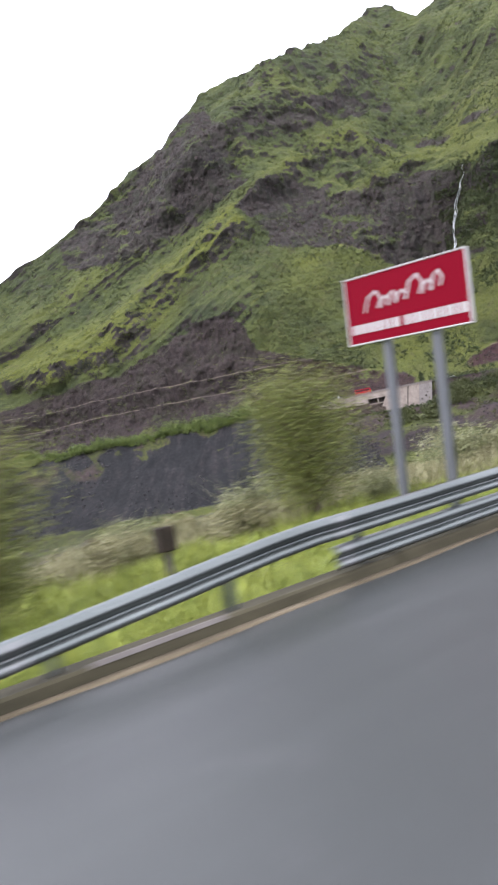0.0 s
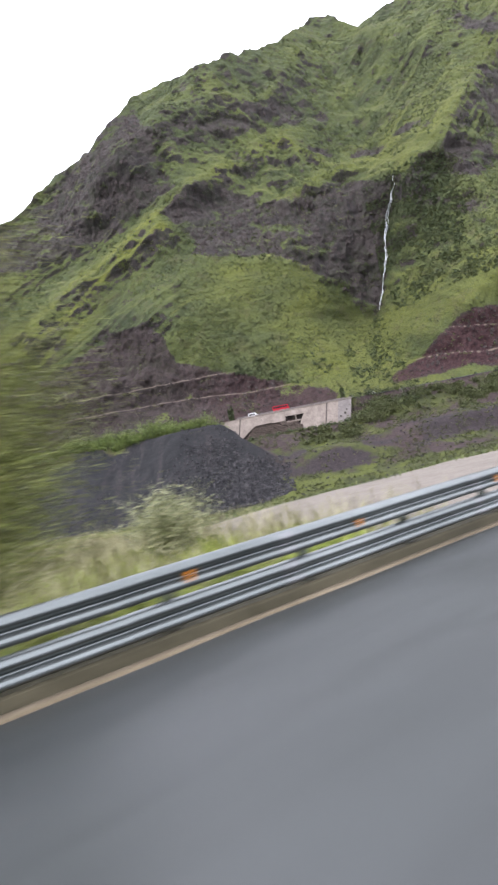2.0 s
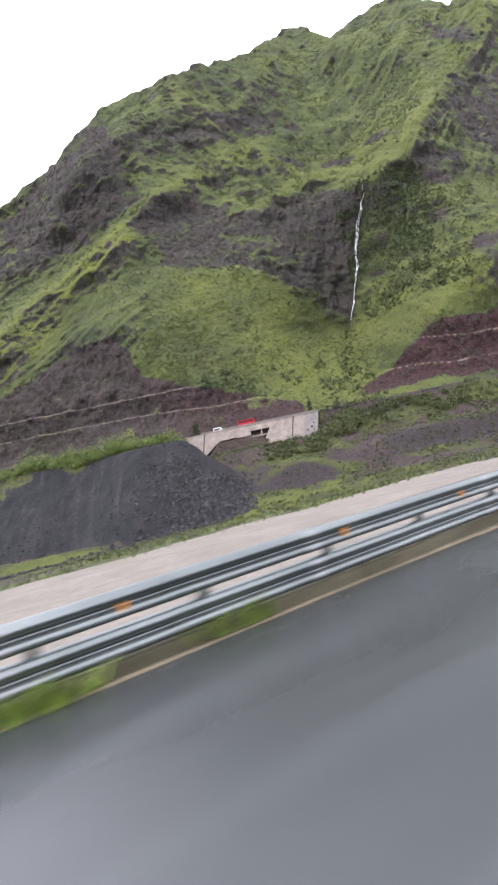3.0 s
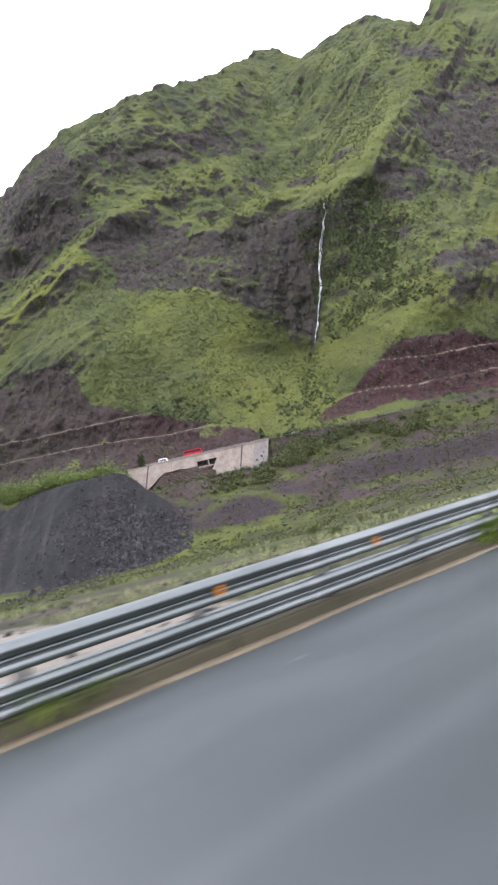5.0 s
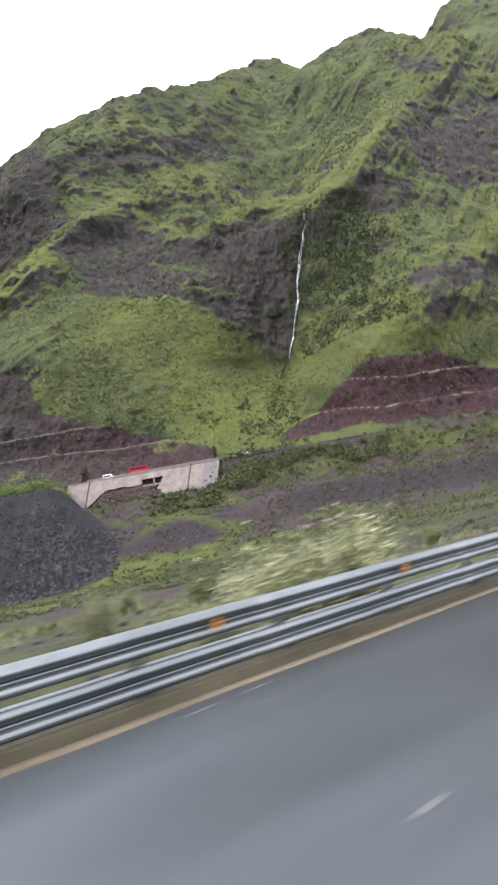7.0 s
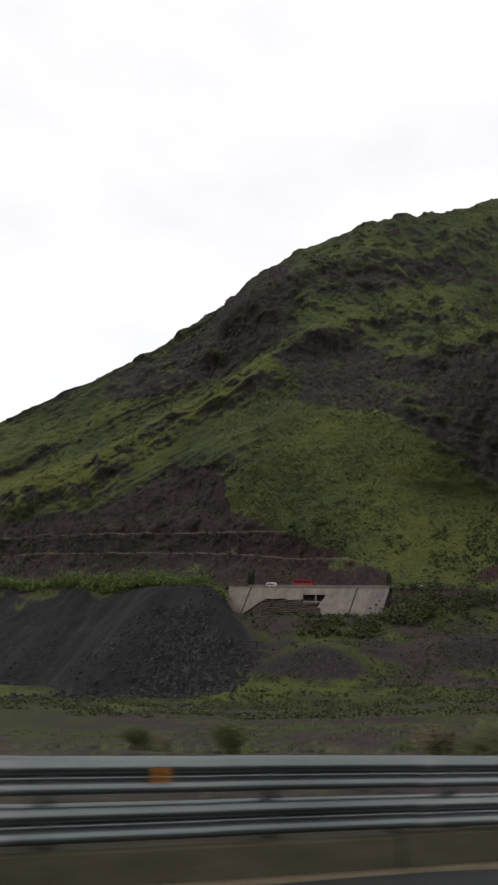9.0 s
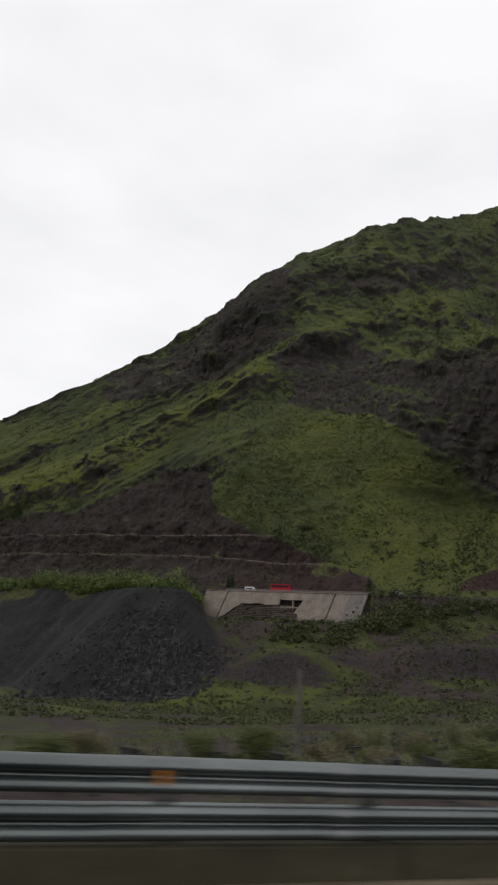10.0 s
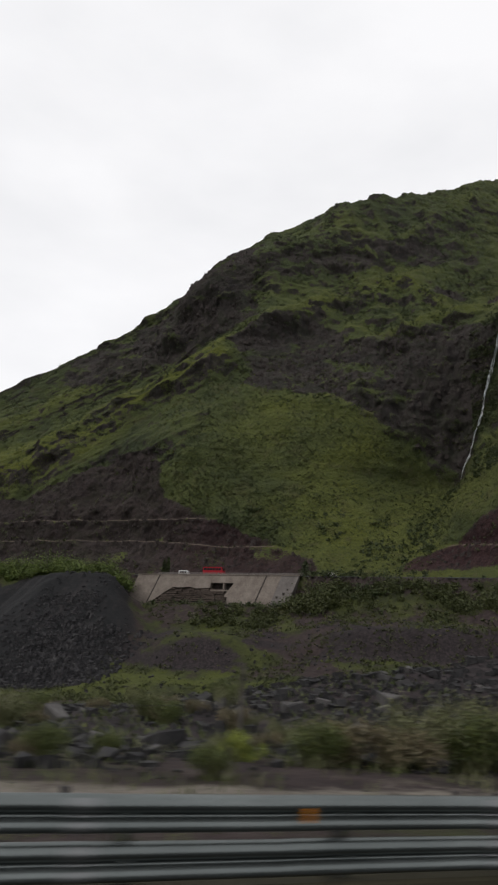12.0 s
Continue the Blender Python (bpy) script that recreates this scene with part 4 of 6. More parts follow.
def build_rail():
    rail = base_empty("safety_rail", Matrix(), label="double galvanised steel safety rail with amber reflectors on the kerb", category="guardrail", kind="structure")
    pitch = 2.0
    post = bm_mesh("post", add_box(add_box(box(-0.05, 0.05, -0.035, -0.028, -0.3, 0.95), -0.05, -0.042, -0.028, 0.05, -0.3, 0.95), 0.042, 0.05, -0.028, 0.05, -0.3, 0.95), M_STEEL)
    spacer = bm_mesh("spacer", box(-0.045, 0.045, -0.10, -0.036, -0.1, 0.1, 0.01), M_STEEL)
    refl = bmesh.new()
    add_box(refl, -0.032, 0.032, -0.012, 0.0, 0.0, 0.120, 0.008)
    refl = bm_mesh("reflector", refl, M_AMBER)
    bolt = tube([(0, 0, 0), (0, -0.02, 0), (0, -0.024, 0)], [0.022, 0.022, 0.012], 6)
    bolt = bm_mesh("bolt", bolt, M_STEEL)
    for k in range(-18, 142):
        x = 6.0 + pitch * k
        low = rail_drop(x)
        z, y = float(road_z(x)) - low, float(rail_y(x))
        share("beam", beam(x - 0.16, x + pitch + 0.16 - 0.02, 0.68 + (0.004 if k % 2 else 0), 0.62), rail, Matrix())
        if x > 4:
            share("beam", beam(x - 0.16, x + pitch + 0.16 - 0.02, 0.33 + (0.004 if k % 2 else 0)), rail, Matrix())
        if k > -6 and k % 2 == 0:
            share("splice_plate", splice(x + 0.02, 0.68, 1.0), rail, Matrix())
            if x > 4:
                share("splice_plate", splice(x + 0.02, 0.33), rail, Matrix())
        share("post", post, rail, Matrix.Translation((x + 0.4, y, z)))
        share("spacer", spacer, rail, Matrix.Translation((x + 0.4, y, z + 0.84)))
        share("bolt", bolt, rail, Matrix.Translation((x + 0.4, y - 0.11, z + 0.838)))
        if k >= 0:
            share("spacer", spacer, rail, Matrix.Translation((x + 0.4, y, z + 0.49)))
            share("bolt", bolt, rail, Matrix.Translation((x + 0.4, y - 0.11, z + 0.487)))
        if k >= 1 and k % 3 != 2 and x < 150:
            share("reflector", refl, rail, Matrix.Translation((x + (0.6 if k % 3 == 0 else 1.3), y - 0.178, z + 0.68 + 0.102)))
    for x in (161.1, 164.3, 169.2, 172.5, 175.4, 190.4, 196.5, 200.0, 206.2):
        share("reflector", refl, rail, Matrix.Translation((x, float(rail_y(x)) - 0.178, float(road_z(x)) + 0.775)))
    return rail


safety_rail = build_rail()


# ---- far road across the valley: retaining wall, parapet, vehicles ----
def at_un(u, n, z):
    x, y = xy(u, n)
    return Vector((x, y, z))


FAR_M = Matrix(((SU, NU, 0, 0), (SV, NV, 0, 0), (0, 0, 1, 0), (0, 0, 0, 1)))  # local x along the far road, local y away


def slab(outline, front, back, lean):
    """A leaning concrete slab: outline of (along, height), its foot nearer than its head."""
    bm = bmesh.new()
    top = max(z for _, z in outline)
    f = [bm.verts.new((a, front - lean * (top - z), z)) for a, z in outline]
    b = [bm.verts.new((a, back, z)) for a, z in outline]
    bm.faces.new(f)
    bm.faces.new(b[::-1])
    for i in range(len(f)):
        j = (i + 1) % len(f)
        bm.faces.new((f[j], f[i], b[i], b[j]))
    return bm


def build_wall():
    wall = base_empty("retaining_wall", FAR_M, label="broken pale concrete retaining wall carrying the far road", category="wall")
    for outline, lean, stone in (
        ([(0.0, 36.6), (-2.4, 25.0), (7.2, 25.0), (9.7, 36.6)], 0.42, M_WALL),
        ([(9.9, 36.6), (7.4, 25.0), (10.6, 27.0), (13.5, 29.4), (16.8, 31.7), (20.3, 31.6), (20.8, 36.6)], 0.42, M_WALL),
        ([(20.9, 36.6), (20.4, 31.6), (24.0, 31.9), (27.0, 31.3), (32.6, 31.6), (32.6, 36.6)], 0.40, M_WALL),
        ([(32.7, 36.6), (32.7, 33.6), (42.2, 33.6), (43.4, 36.6)], 0.40, M_WALL),
        ([(43.5, 36.6), (41.6, 32.6), (39.2, 28.6), (38.4, 25.0), (51.6, 25.0), (54.6, 36.6)], 0.42, M_WALL),
        ([(54.9, 36.6), (51.9, 25.0), (57.8, 25.0), (60.6, 36.6)], 0.42, M_WALL),
        ([(60.65, 36.6), (57.85, 25.0), (64.6, 25.0), (67.4, 36.6)], 0.42, M_PATCH),
    ):
        part("panel", slab(outline, 385.6, 387.4, lean), stone, wall, "grey weathered concrete panel" if stone is M_PATCH else "")
    # dark stained joints, set back between the panels
    for top, foot, low, lean in ((9.8, 7.3, 25.4, 0.42), (54.75, 51.75, 25.0, 0.42)):
        part("joint", slab([(top - 0.3, 36.55), (foot - 0.3, low), (foot + 0.3, low), (top + 0.3, 36.55)], 385.54, 387.3, lean), M_JOINT, wall, "dark stained joint")
    for a, z, w, h in ((62.6, 29.4, 0.9, 1.5), (60.2, 28.2, 0.8, 1.1), (63.8, 31.2, 0.6, 0.9)):
        d = 385.55 - 0.42 * (36.6 - z)
        part("weep_hole", box(a - w / 2, a + w / 2, d - 0.05, d + 0.8, z - h / 2, z + h / 2, 0.05), M_JOINT, wall, "dark stained weep hole")
    part("coping", box(-0.2, 67.8, 385.35, 387.5, 36.62, 36.95, 0.05), M_WALL, wall, "flat concrete coping")
    rng = random.Random(11)
    # the washed-out middle: courses of dark rubble stepping forward
    for k in range(9):
        z = 24.6 + 0.76 * k
        a0, a1 = 10.0 + 0.75 * k, 40.5 - 0.25 * k * (k > 4)
        while a0 < a1:
            w = rng.uniform(1.6, 3.4)
            d = 0.95 * (10 - k) + rng.uniform(-1.1, 1.1)
            part("course_stone", box(a0, min(a0 + w, a1), 385.2 - d * 0.75, 387.2, z, z + rng.uniform(0.40, 0.60), 0.07), M_MASONRY, wall)
            a0 += w + rng.uniform(0.05, 0.25)
    part("culvert_sill", box(32.8, 41.4, 383.6, 387.0, 30.4, 30.9, 0.06), M_WALL, wall)
    part("culvert_pier", box(37.6, 38.2, 384.4, 386.6, 30.9, 33.7, 0.04), M_WALL, wall)
    # flat dark sheet that paints the shade inside the culvert mouth
    part("culvert_back", box(32.8, 42.0, 386.6, 387.0, 30.9, 33.7), M_JOINT, wall, "dark sheet painted as shade in a culvert mouth")
    return wall


retaining_wall = build_wall()
far_road = tagged(new("far_road", mesh_from("far_road", [tuple(at_un(u, n, FAR_ROAD + h)) for u in np.linspace(-400, 420, 83) for n, h in ((387.55, 0.6), (387.6, 0.88), (392, 0.92), (397, 0.88), (397.4, -0.3))], grid_faces(83, 5), M_ASPHALT)), "asphalt road cut into the mountainside", "road", kind="structure")


def build_parapet():
    rail = base_empty("parapet_rail", FAR_M, label="pale grey parapet rail along the far road", category="guardrail")
    post = bm_mesh("post", box(-0.07, 0.07, -0.06, 0.06, 0, 0.86), M_STEEL)
    for k in range(31):
        share("post", post, rail, Matrix.Translation((8.4 + 2.0 * k, 387.0, 36.9)))
    for z in (37.05, 37.48):
        part("rail", box(8.2, 68.6, 386.82, 386.90, z, z + 0.3, 0.03), M_PATCH, rail)
    return rail


parapet_rail = build_parapet()


def wheel(parent, x, y, r=0.46, w=0.26):
    t = part("wheel", tube([(x, y - w / 2, r), (x, y - w / 2 + 0.04, r), (x, y + w / 2 - 0.04, r), (x, y + w / 2, r)], [r * 0.88, r, r, r * 0.88], 16), M_RUBBER, parent, flat=False)
    part("hub", tube([(x, y - w / 2 - 0.02, r), (x, y + w / 2 + 0.02, r)], [r * 0.5, r * 0.5], 12), M_STEEL, t)


def build_vehicle(name, label, category, length, width, height, paint, u, n, z, nose, deck=0.9, panes=6):
    """A coach or van: shell with a sloping front, window band, lamps and wheels."""
    thing = base_empty(name, Matrix.Translation(at_un(u, n, z)) @ FAR_M, label=label, category=category)
    bm = bmesh.new()
    prof_pts = [(0, 0.35), (length, 0.35), (length, deck), (length - nose * 0.35, deck + 0.25), (length - nose, height - 0.12), (length - nose - 0.3, height), (0.25, height), (0.0, height - 0.2)]
    a = [bm.verts.new((x, 0, h)) for x, h in prof_pts]
    b = [bm.verts.new((x, width, h)) for x, h in prof_pts]
    bm.faces.new(a)
    bm.faces.new(b[::-1])
    for i in range(len(a)):
        j = (i + 1) % len(a)
        bm.faces.new((a[j], a[i], b[i], b[j]))
    bmesh.ops.bevel(bm, geom=bm.edges[:], offset=0.07, segments=2, affect="EDGES")
    part("body", bm, paint, thing)
    band = length - nose - 0.7
    for k in range(panes):
        x0 = 0.35 + band * k / panes
        for y0, y1 in ((-0.012, 0.02), (width - 0.02, width + 0.012)):
            part("side_window", box(x0 + 0.05, x0 + band / panes - 0.05, y0, y1, deck + 0.15 + 0.1 * (height > 2.4), height - 0.38, 0.004), M_GLASS, thing)
    ws = bmesh.new()
    add_box(ws, -0.012, 0.012, 0.2, width - 0.2, 0, 0.9 * math.hypot(nose * 0.65, height - deck - 0.4))
    screen = part("windscreen", ws, M_GLASS, thing)
    screen.matrix_local = Matrix.Translation((length - nose * 0.36, 0, deck + 0.28)) @ Matrix.Rotation(-math.atan2(nose * 0.65, height - deck - 0.4), 4, "Y")
    for y in (0.25, width - 0.5):
        part("headlamp", box(length - 0.04, length + 0.03, y, y + 0.25, 0.6, 0.78, 0.02), M_WHITE, thing)
        part("tail_lamp", box(-0.03, 0.04, y, y + 0.25, 0.7, 0.95, 0.02), M_SIGNRED, thing)
    for x in (0.2 * length, 0.8 * length):
        for y in (0.12, width - 0.12):
            wheel(thing, x, y)
    return thing


build_vehicle("red_coach", "small red coach driving along the far road", "bus", 8.6, 2.4, 3.25, M_BUSRED, 27.0, 388.2, FAR_ROAD + 0.90, 0.5, 1.7, 6)
build_vehicle("white_van", "white van on the far road behind the parapet", "van", 5.2, 2.0, 2.5, M_VANWHITE, 14.0, 393.0, FAR_ROAD + 0.92, 1.3, 1.05, 3)
build_vehicle("white_car", "white car on the far road near the wall's end", "car", 4.4, 1.8, 1.6, M_VANWHITE, 76.0, 389.0, FAR_ROAD + 0.90, 1.5, 0.85, 2)


# ---- the waterfall ----
def build_fall():
    line = [(139.6, 192.6), (140.0, 185.7), (138.0, 182.5), (136.7, 177.6), (133.6, 171.1), (132.0, 162.0), (128.8, 151.1), (126.9, 140.6), (123.9, 130.9), (120.9, 120.6), (115.1, 104.4)]
    level = np.array([p[1] for p in line])[::-1]
    place = np.array([p[0] for p in line])[::-1]
    rows, faces = [], []
    # torn strands: a stub at the lip, the main drop, a side strand and loose threads
    for top, foot, aside, full, seed in ((191.6, 188.4, 0.0, 0.30, 3), (186.8, 104.4, 0.0, 0.62, 9), (180.5, 158.0, 1.15, 0.34, 14), (169.5, 150.0, -0.85, 0.24, 21), (150.0, 128.0, 0.75, 0.22, 27)):
        k = max(8, int((top - foot) * 1.6))
        zs = np.linspace(top, foot, k)
        ease = np.sin(np.linspace(0, math.pi, k)) ** 0.6
        us = np.interp(zs, level, place) + 0.7 * (fbm(zs / 3.2, 0 * zs + seed, 4, 7) - 0.5) + aside * ease
        n = np.minimum.reduce([mountain_shape(us + a, zs)[0] for a in (-1.6, -0.8, 0, 0.8, 1.6)]) - 0.5
        wide = (0.06 + full * vnoise(zs / 2.6, 0 * zs + seed, 9) ** 1.6 + 0.25 * full * vnoise(zs / 0.9, 0 * zs, seed)) * (0.15 + 0.85 * ease ** 0.4)
        start = len(rows)
        for u, z, nn, w in zip(us, zs, n, wide):
            for a, d in ((-1, 0.5), (-0.45, -0.05), (0.1, -0.22), (0.6, -0.02), (1, 0.5)):
                rows.append(tuple(at_un(u + a * w, nn + d * min(1, 0.3 + w), z + EYE)))
        faces += [tuple(start + i for i in f) for f in grid_faces(k, 5)]
    return tagged(new("waterfall", mesh_from("waterfall", rows, faces, M_WATER, False)), "thin white waterfall dropping down a dark cliff", "waterfall")


waterfall = build_fall()


# ---- signs ----
def sign_pose(x, y, yaw):
    return Matrix.Translation((x, y, float(ground_z(np.array(x), np.array(y))))) @ Matrix.Rotation(yaw, 4, "Z")


def stroke(points, width, thick=0.012):
    """A flat painted stroke in the sign's plane: (across, up) points."""
    bm = bmesh.new()
    left, right = [], []
    for k, p in enumerate(points):
        a = Vector(points[max(k - 1, 0)])
        b = Vector(points[min(k + 1, len(points) - 1)])
        d = (b - a).normalized()
        nrm = Vector((-d.y, d.x)) * width * (0.5 if 0 < k < len(points) - 1 else 0.25)
        left.append(Vector(p) + nrm)
        right.append(Vector(p) - nrm)
    for y in (-thick, 0):
        for row in (left, right):
            for p in row:
                bm.verts.new((p.x, y, p.y))
    bm.verts.ensure_lookup_table()
    k = len(points)
    v = bm.verts
    for i in range(k - 1):
        bm.faces.new((v[i], v[i + 1], v[k + i + 1], v[k + i]))
        bm.faces.new((v[i], v[2 * k + i], v[2 * k + i + 1], v[i + 1]))
        bm.faces.new((v[k + i + 1], v[3 * k + i + 1], v[3 * k + i], v[k + i]))
    return bm


def build_red_board():
    # faces the oncoming camera: local x across the board, local -y its face
    b = base_empty("billboard", sign_pose(11.84, 10.03, radians(-83)) @ Matrix.Rotation(0.109, 4, "Y"), label="red roadside board with white lettering on two leaning grey posts", category="billboard")
    base = 4.14
    part("panel", box(-1.46, 1.46, -0.03, 0.03, base, base + 1.40, 0.01), M_RED, b)
    for x0, x1, z0, z1 in ((-1.50, 1.50, base - 0.035, base), (-1.50, 1.50, base + 1.40, base + 1.435), (-1.50, -1.46, base, base + 1.40), (1.46, 1.50, base, base + 1.40)):
        part("border", box(x0, x1, -0.05, 0.05, z0, z1, 0.012), M_WHITE, b, "white painted metal border")
    # the brand mark, as plain slanting strokes
    rng = random.Random(3)
    x = -0.98
    for w, h in ((0.44, 0.42), (0.22, 0.24), (0.20, 0.28), (0.28, 0.24), (0.42, 0.46), (0.24, 0.26), (0.26, 0.38)):
        z = base + 0.62 + 0.14 * (x + 0.98) / 1.7
        part("emblem_stroke", stroke([(x, z), (x + w * 0.25, z + h * 0.75), (x + w * 0.7, z + h), (x + w, z + h * 0.55), (x + w * 0.75, z + 0.05)], 0.05), M_WHITE, b).location = (0, -0.034, 0)
        x += w * 0.92
    x = -1.36
    for k in range(17):
        w = rng.uniform(0.085, 0.15)
        part("lettering_bar", box(x, x + w, -0.042, -0.03, base + 0.20, base + 0.40), M_WHITE, b)
        x += w + (0.045 if k not in (7,) else 0.13)
    for px in (-0.60, 0.60):
        p = part("post", box(px - 0.085, px + 0.085, 0.05, 0.20, -0.3, base + 1.1, 0.015), M_POST, b, "grey steel post")
        part("base_plate", box(px - 0.2, px + 0.2, -0.05, 0.32, -0.02, 0.05, 0.01), M_POST, p)
    for z in (base + 0.3, base + 0.95):
        part("cross_rail", box(-1.14, 1.14, 0.03, 0.05, z, z + 0.08), M_POST, b)
    return b


def prism(outline, y0, y1):
    bm = bmesh.new()
    f = [bm.verts.new((a, y0, c)) for a, c in outline]
    b = [bm.verts.new((a, y1, c)) for a, c in outline]
    bm.faces.new(f)
    bm.faces.new(b[::-1])
    for i in range(len(f)):
        j = (i + 1) % len(f)
        bm.faces.new((f[j], f[i], b[i], b[j]))
    return bm


def build_warning():
    s = base_empty("warning_sign", sign_pose(77.42, 8.04, radians(-64.5)) @ Matrix.Rotation(0.08, 4, "Y"), label="tall yellow and white steep-slope warning sign on two posts", category="road sign")
    lo, mid, hi, half = 2.45, 3.17, 5.16, 0.91
    part("yellow_panel", box(-half, half, -0.03, 0.03, mid, hi, 0.012), M_YELLOW, s)
    part("white_panel", box(-half, half, -0.03, 0.03, lo, mid - 0.006, 0.012), M_WHITE, s, "scuffed white lower panel")
    # triangle: red rim, white field, black slope and truck
    part("triangle_rim", prism([(-0.77, mid + 0.42), (0.77, mid + 0.42), (0.05, hi - 0.24), (-0.05, hi - 0.24)], -0.045, -0.03), mat_paint("faded_red_rim", (0.36, 0.10, 0.075), 0.5, 0.3, 0.0, 0.1), s)
    part("triangle_field", prism([(-0.68, mid + 0.43), (0.68, mid + 0.43), (0.0, hi - 0.42)], -0.055, -0.045), M_WHITE, s)
    part("slope_symbol", prism([(-0.40, mid + 0.44), (0.58, mid + 0.44), (-0.16, mid + 0.86), (-0.34, mid + 0.90)], -0.065, -0.055), M_BLACK, s)
    truck = part("truck_symbol", prism([(-0.24, 0.93), (-0.02, 0.84), (0.16, 0.80), (0.20, 0.90), (0.10, 0.98), (0.12, 1.10), (0.00, 1.16), (-0.04, 1.26), (-0.14, 1.24), (-0.16, 1.10), (-0.28, 1.06)], -0.065, -0.055), M_BLACK, s)
    truck.location = (0.03, 0, mid)
    part("red_band", box(-0.74, 0.74, -0.045, -0.03, mid + 0.22, mid + 0.37), M_SIGNRED, s)
    part("white_line", box(-0.74, 0.74, -0.045, -0.03, mid + 0.375, mid + 0.41), M_WHITE, s)
    part("white_line", box(-0.74, 0.74, -0.045, -0.03, mid + 0.18, mid + 0.215), M_WHITE, s)
    rng = random.Random(8)
    for z, size in ((lo + 0.46, 0.05), (lo + 0.30, 0.06), (lo + 0.08, 0.11)):
        x = -0.76
        while x < 0.66:
            w = rng.uniform(0.05, 0.16)
            if rng.random() < (0.5 if size < 0.1 else 0.9):
                part("lettering_bar", box(x, x + w, -0.036, -0.03, z, z + size), M_POST, s)
            x += w + 0.05
    for px in (-0.42, 0.42):
        part("post", box(px - 0.065, px + 0.065, 0.04, 0.16, -0.3, hi - 0.2, 0.012), M_POST, s, "grey steel post")
    for z in (lo + 0.3, mid + 0.5, hi - 0.5):
        part("bracket", box(-0.84, 0.84, 0.03, 0.045, z, z + 0.07), M_POST, s)
    return s


billboard = build_red_board()
warning_sign = build_warning()


# ---- trees and bushes ----
def build_tree(name, x, y, height, radius, seed, label, leaf=0.055, count=15000):
    rng = np.random.default_rng(seed)
    pr = random.Random(seed)
    z0 = float(ground_z(np.array(x), np.array(y)))
    tree = base_empty(name, Matrix.Translation((x, y, z0 - 0.05)), label=label, category="tree")
    pts = [Vector((0, 0, 0)), Vector((0.06, 0.04, height * 0.16)), Vector((-0.05, 0.08, height * 0.32)), Vector((0.04, 0.02, height * 0.52)), Vector((0.0, 0.0, height * 0.78))]
    part("trunk", tube(pts, [0.15, 0.12, 0.10, 0.06, 0.02], 9), M_BARK, tree, flat=False)
    tips = []
    for k in range(26):
        h = height * pr.uniform(0.14, 0.8)
        ang = pr.uniform(0, 2 * math.pi)
        belly = math.sin(math.pi * min(max((h / height - 0.02) / 1.0, 0.08), 0.95)) ** 0.6
        reach = radius * belly * pr.uniform(0.6, 1.0)
        rise = pr.uniform(0.10, 0.28) * height
        a = Vector((0, 0, h * 0.9))
        b = a + Vector((math.cos(ang) * reach * 0.5, math.sin(ang) * reach * 0.5, rise * 0.62))
        c = a + Vector((math.cos(ang) * reach, math.sin(ang) * reach, rise))
        part("limb", tube([a, b, c], [0.045, 0.028, 0.008], 6), M_BARK, tree, flat=False)
        tips += [(a.lerp(b, t), reach) for t in (0.6, 1.0)] + [(b.lerp(c, t), reach) for t in (0.35, 0.7, 1.0)]
    centres = []
    per = count // len(tips)
    for p, reach in tips:
        spread = 0.16 * radius + 0.10 * reach
        q = rng.normal(size=(per, 3)) * (spread, spread, spread * 1.25)
        q[:, 2] -= 0.25 * np.abs(q[:, 0] + q[:, 1])
        centres.append(q + np.array(p))
    c = np.concatenate(centres)
    c = c[c[:, 2] > 0.16 * height]
    v, f = leaves(c, leaf, rng, 1.5, 0.8)
    crown = new("crown", mesh_from("crown", v, f, M_TREE))
    crown.parent = tree
    return tree


build_tree("roadside_tree", 34.9, 8.95, 7.2, 1.9, 21, "slender feathery green tree standing behind the safety rail", 0.027, 110000)
build_tree("young_tree", 12.9, 14.6, 4.5, 1.55, 22, "small bushy green tree beside the red board", 0.032, 46000)
build_tree("young_tree", 3.2, 11.6, 3.8, 1.2, 23, "low leafy young tree in tall roadside grass", 0.032, 24000)
build_tree("young_tree", 21.9, 10.6, 3.4, 1.0, 25, "sparse young green tree behind the safety rail", 0.03, 15000)
build_tree("young_tree", 27.9, 9.7, 2.3, 0.65, 24, "thin leafy sapling in dry roadside grass", 0.04, 7000)


def build_bush(name, label, material, height, radius, seed, blades_n=110, leaves_n=1100):
    rng = np.random.default_rng(seed)
    b = base_empty(name, Matrix(), label=label, category="bush", group="roadside bushes")
    a, r = rng.random(blades_n) * 6.283, radius * 0.45 * np.sqrt(rng.random(blades_n))
    v, f = blades(np.stack([r * np.cos(a), r * np.sin(a), np.full(blades_n, -0.05)], 1), height, rng, 0.7, 0.012)
    new("stem_tuft", mesh_from("stem_tuft", v, f, M_TUFT)).parent = b
    lumps = rng.normal(size=(14, 3)) * (radius * 0.42, radius * 0.42, height * 0.2) + (0, 0, height * 0.52)
    c = lumps[rng.integers(0, 14, leaves_n * 3)] + rng.normal(size=(leaves_n * 3, 3)) * (radius * 0.2, radius * 0.2, height * 0.13)
    c = c[c[:, 2] > 0.02]
    v, f = leaves(c, 0.033, rng, 1.5, 0.8)
    new("foliage", mesh_from("foliage", v, f, material)).parent = b
    return b


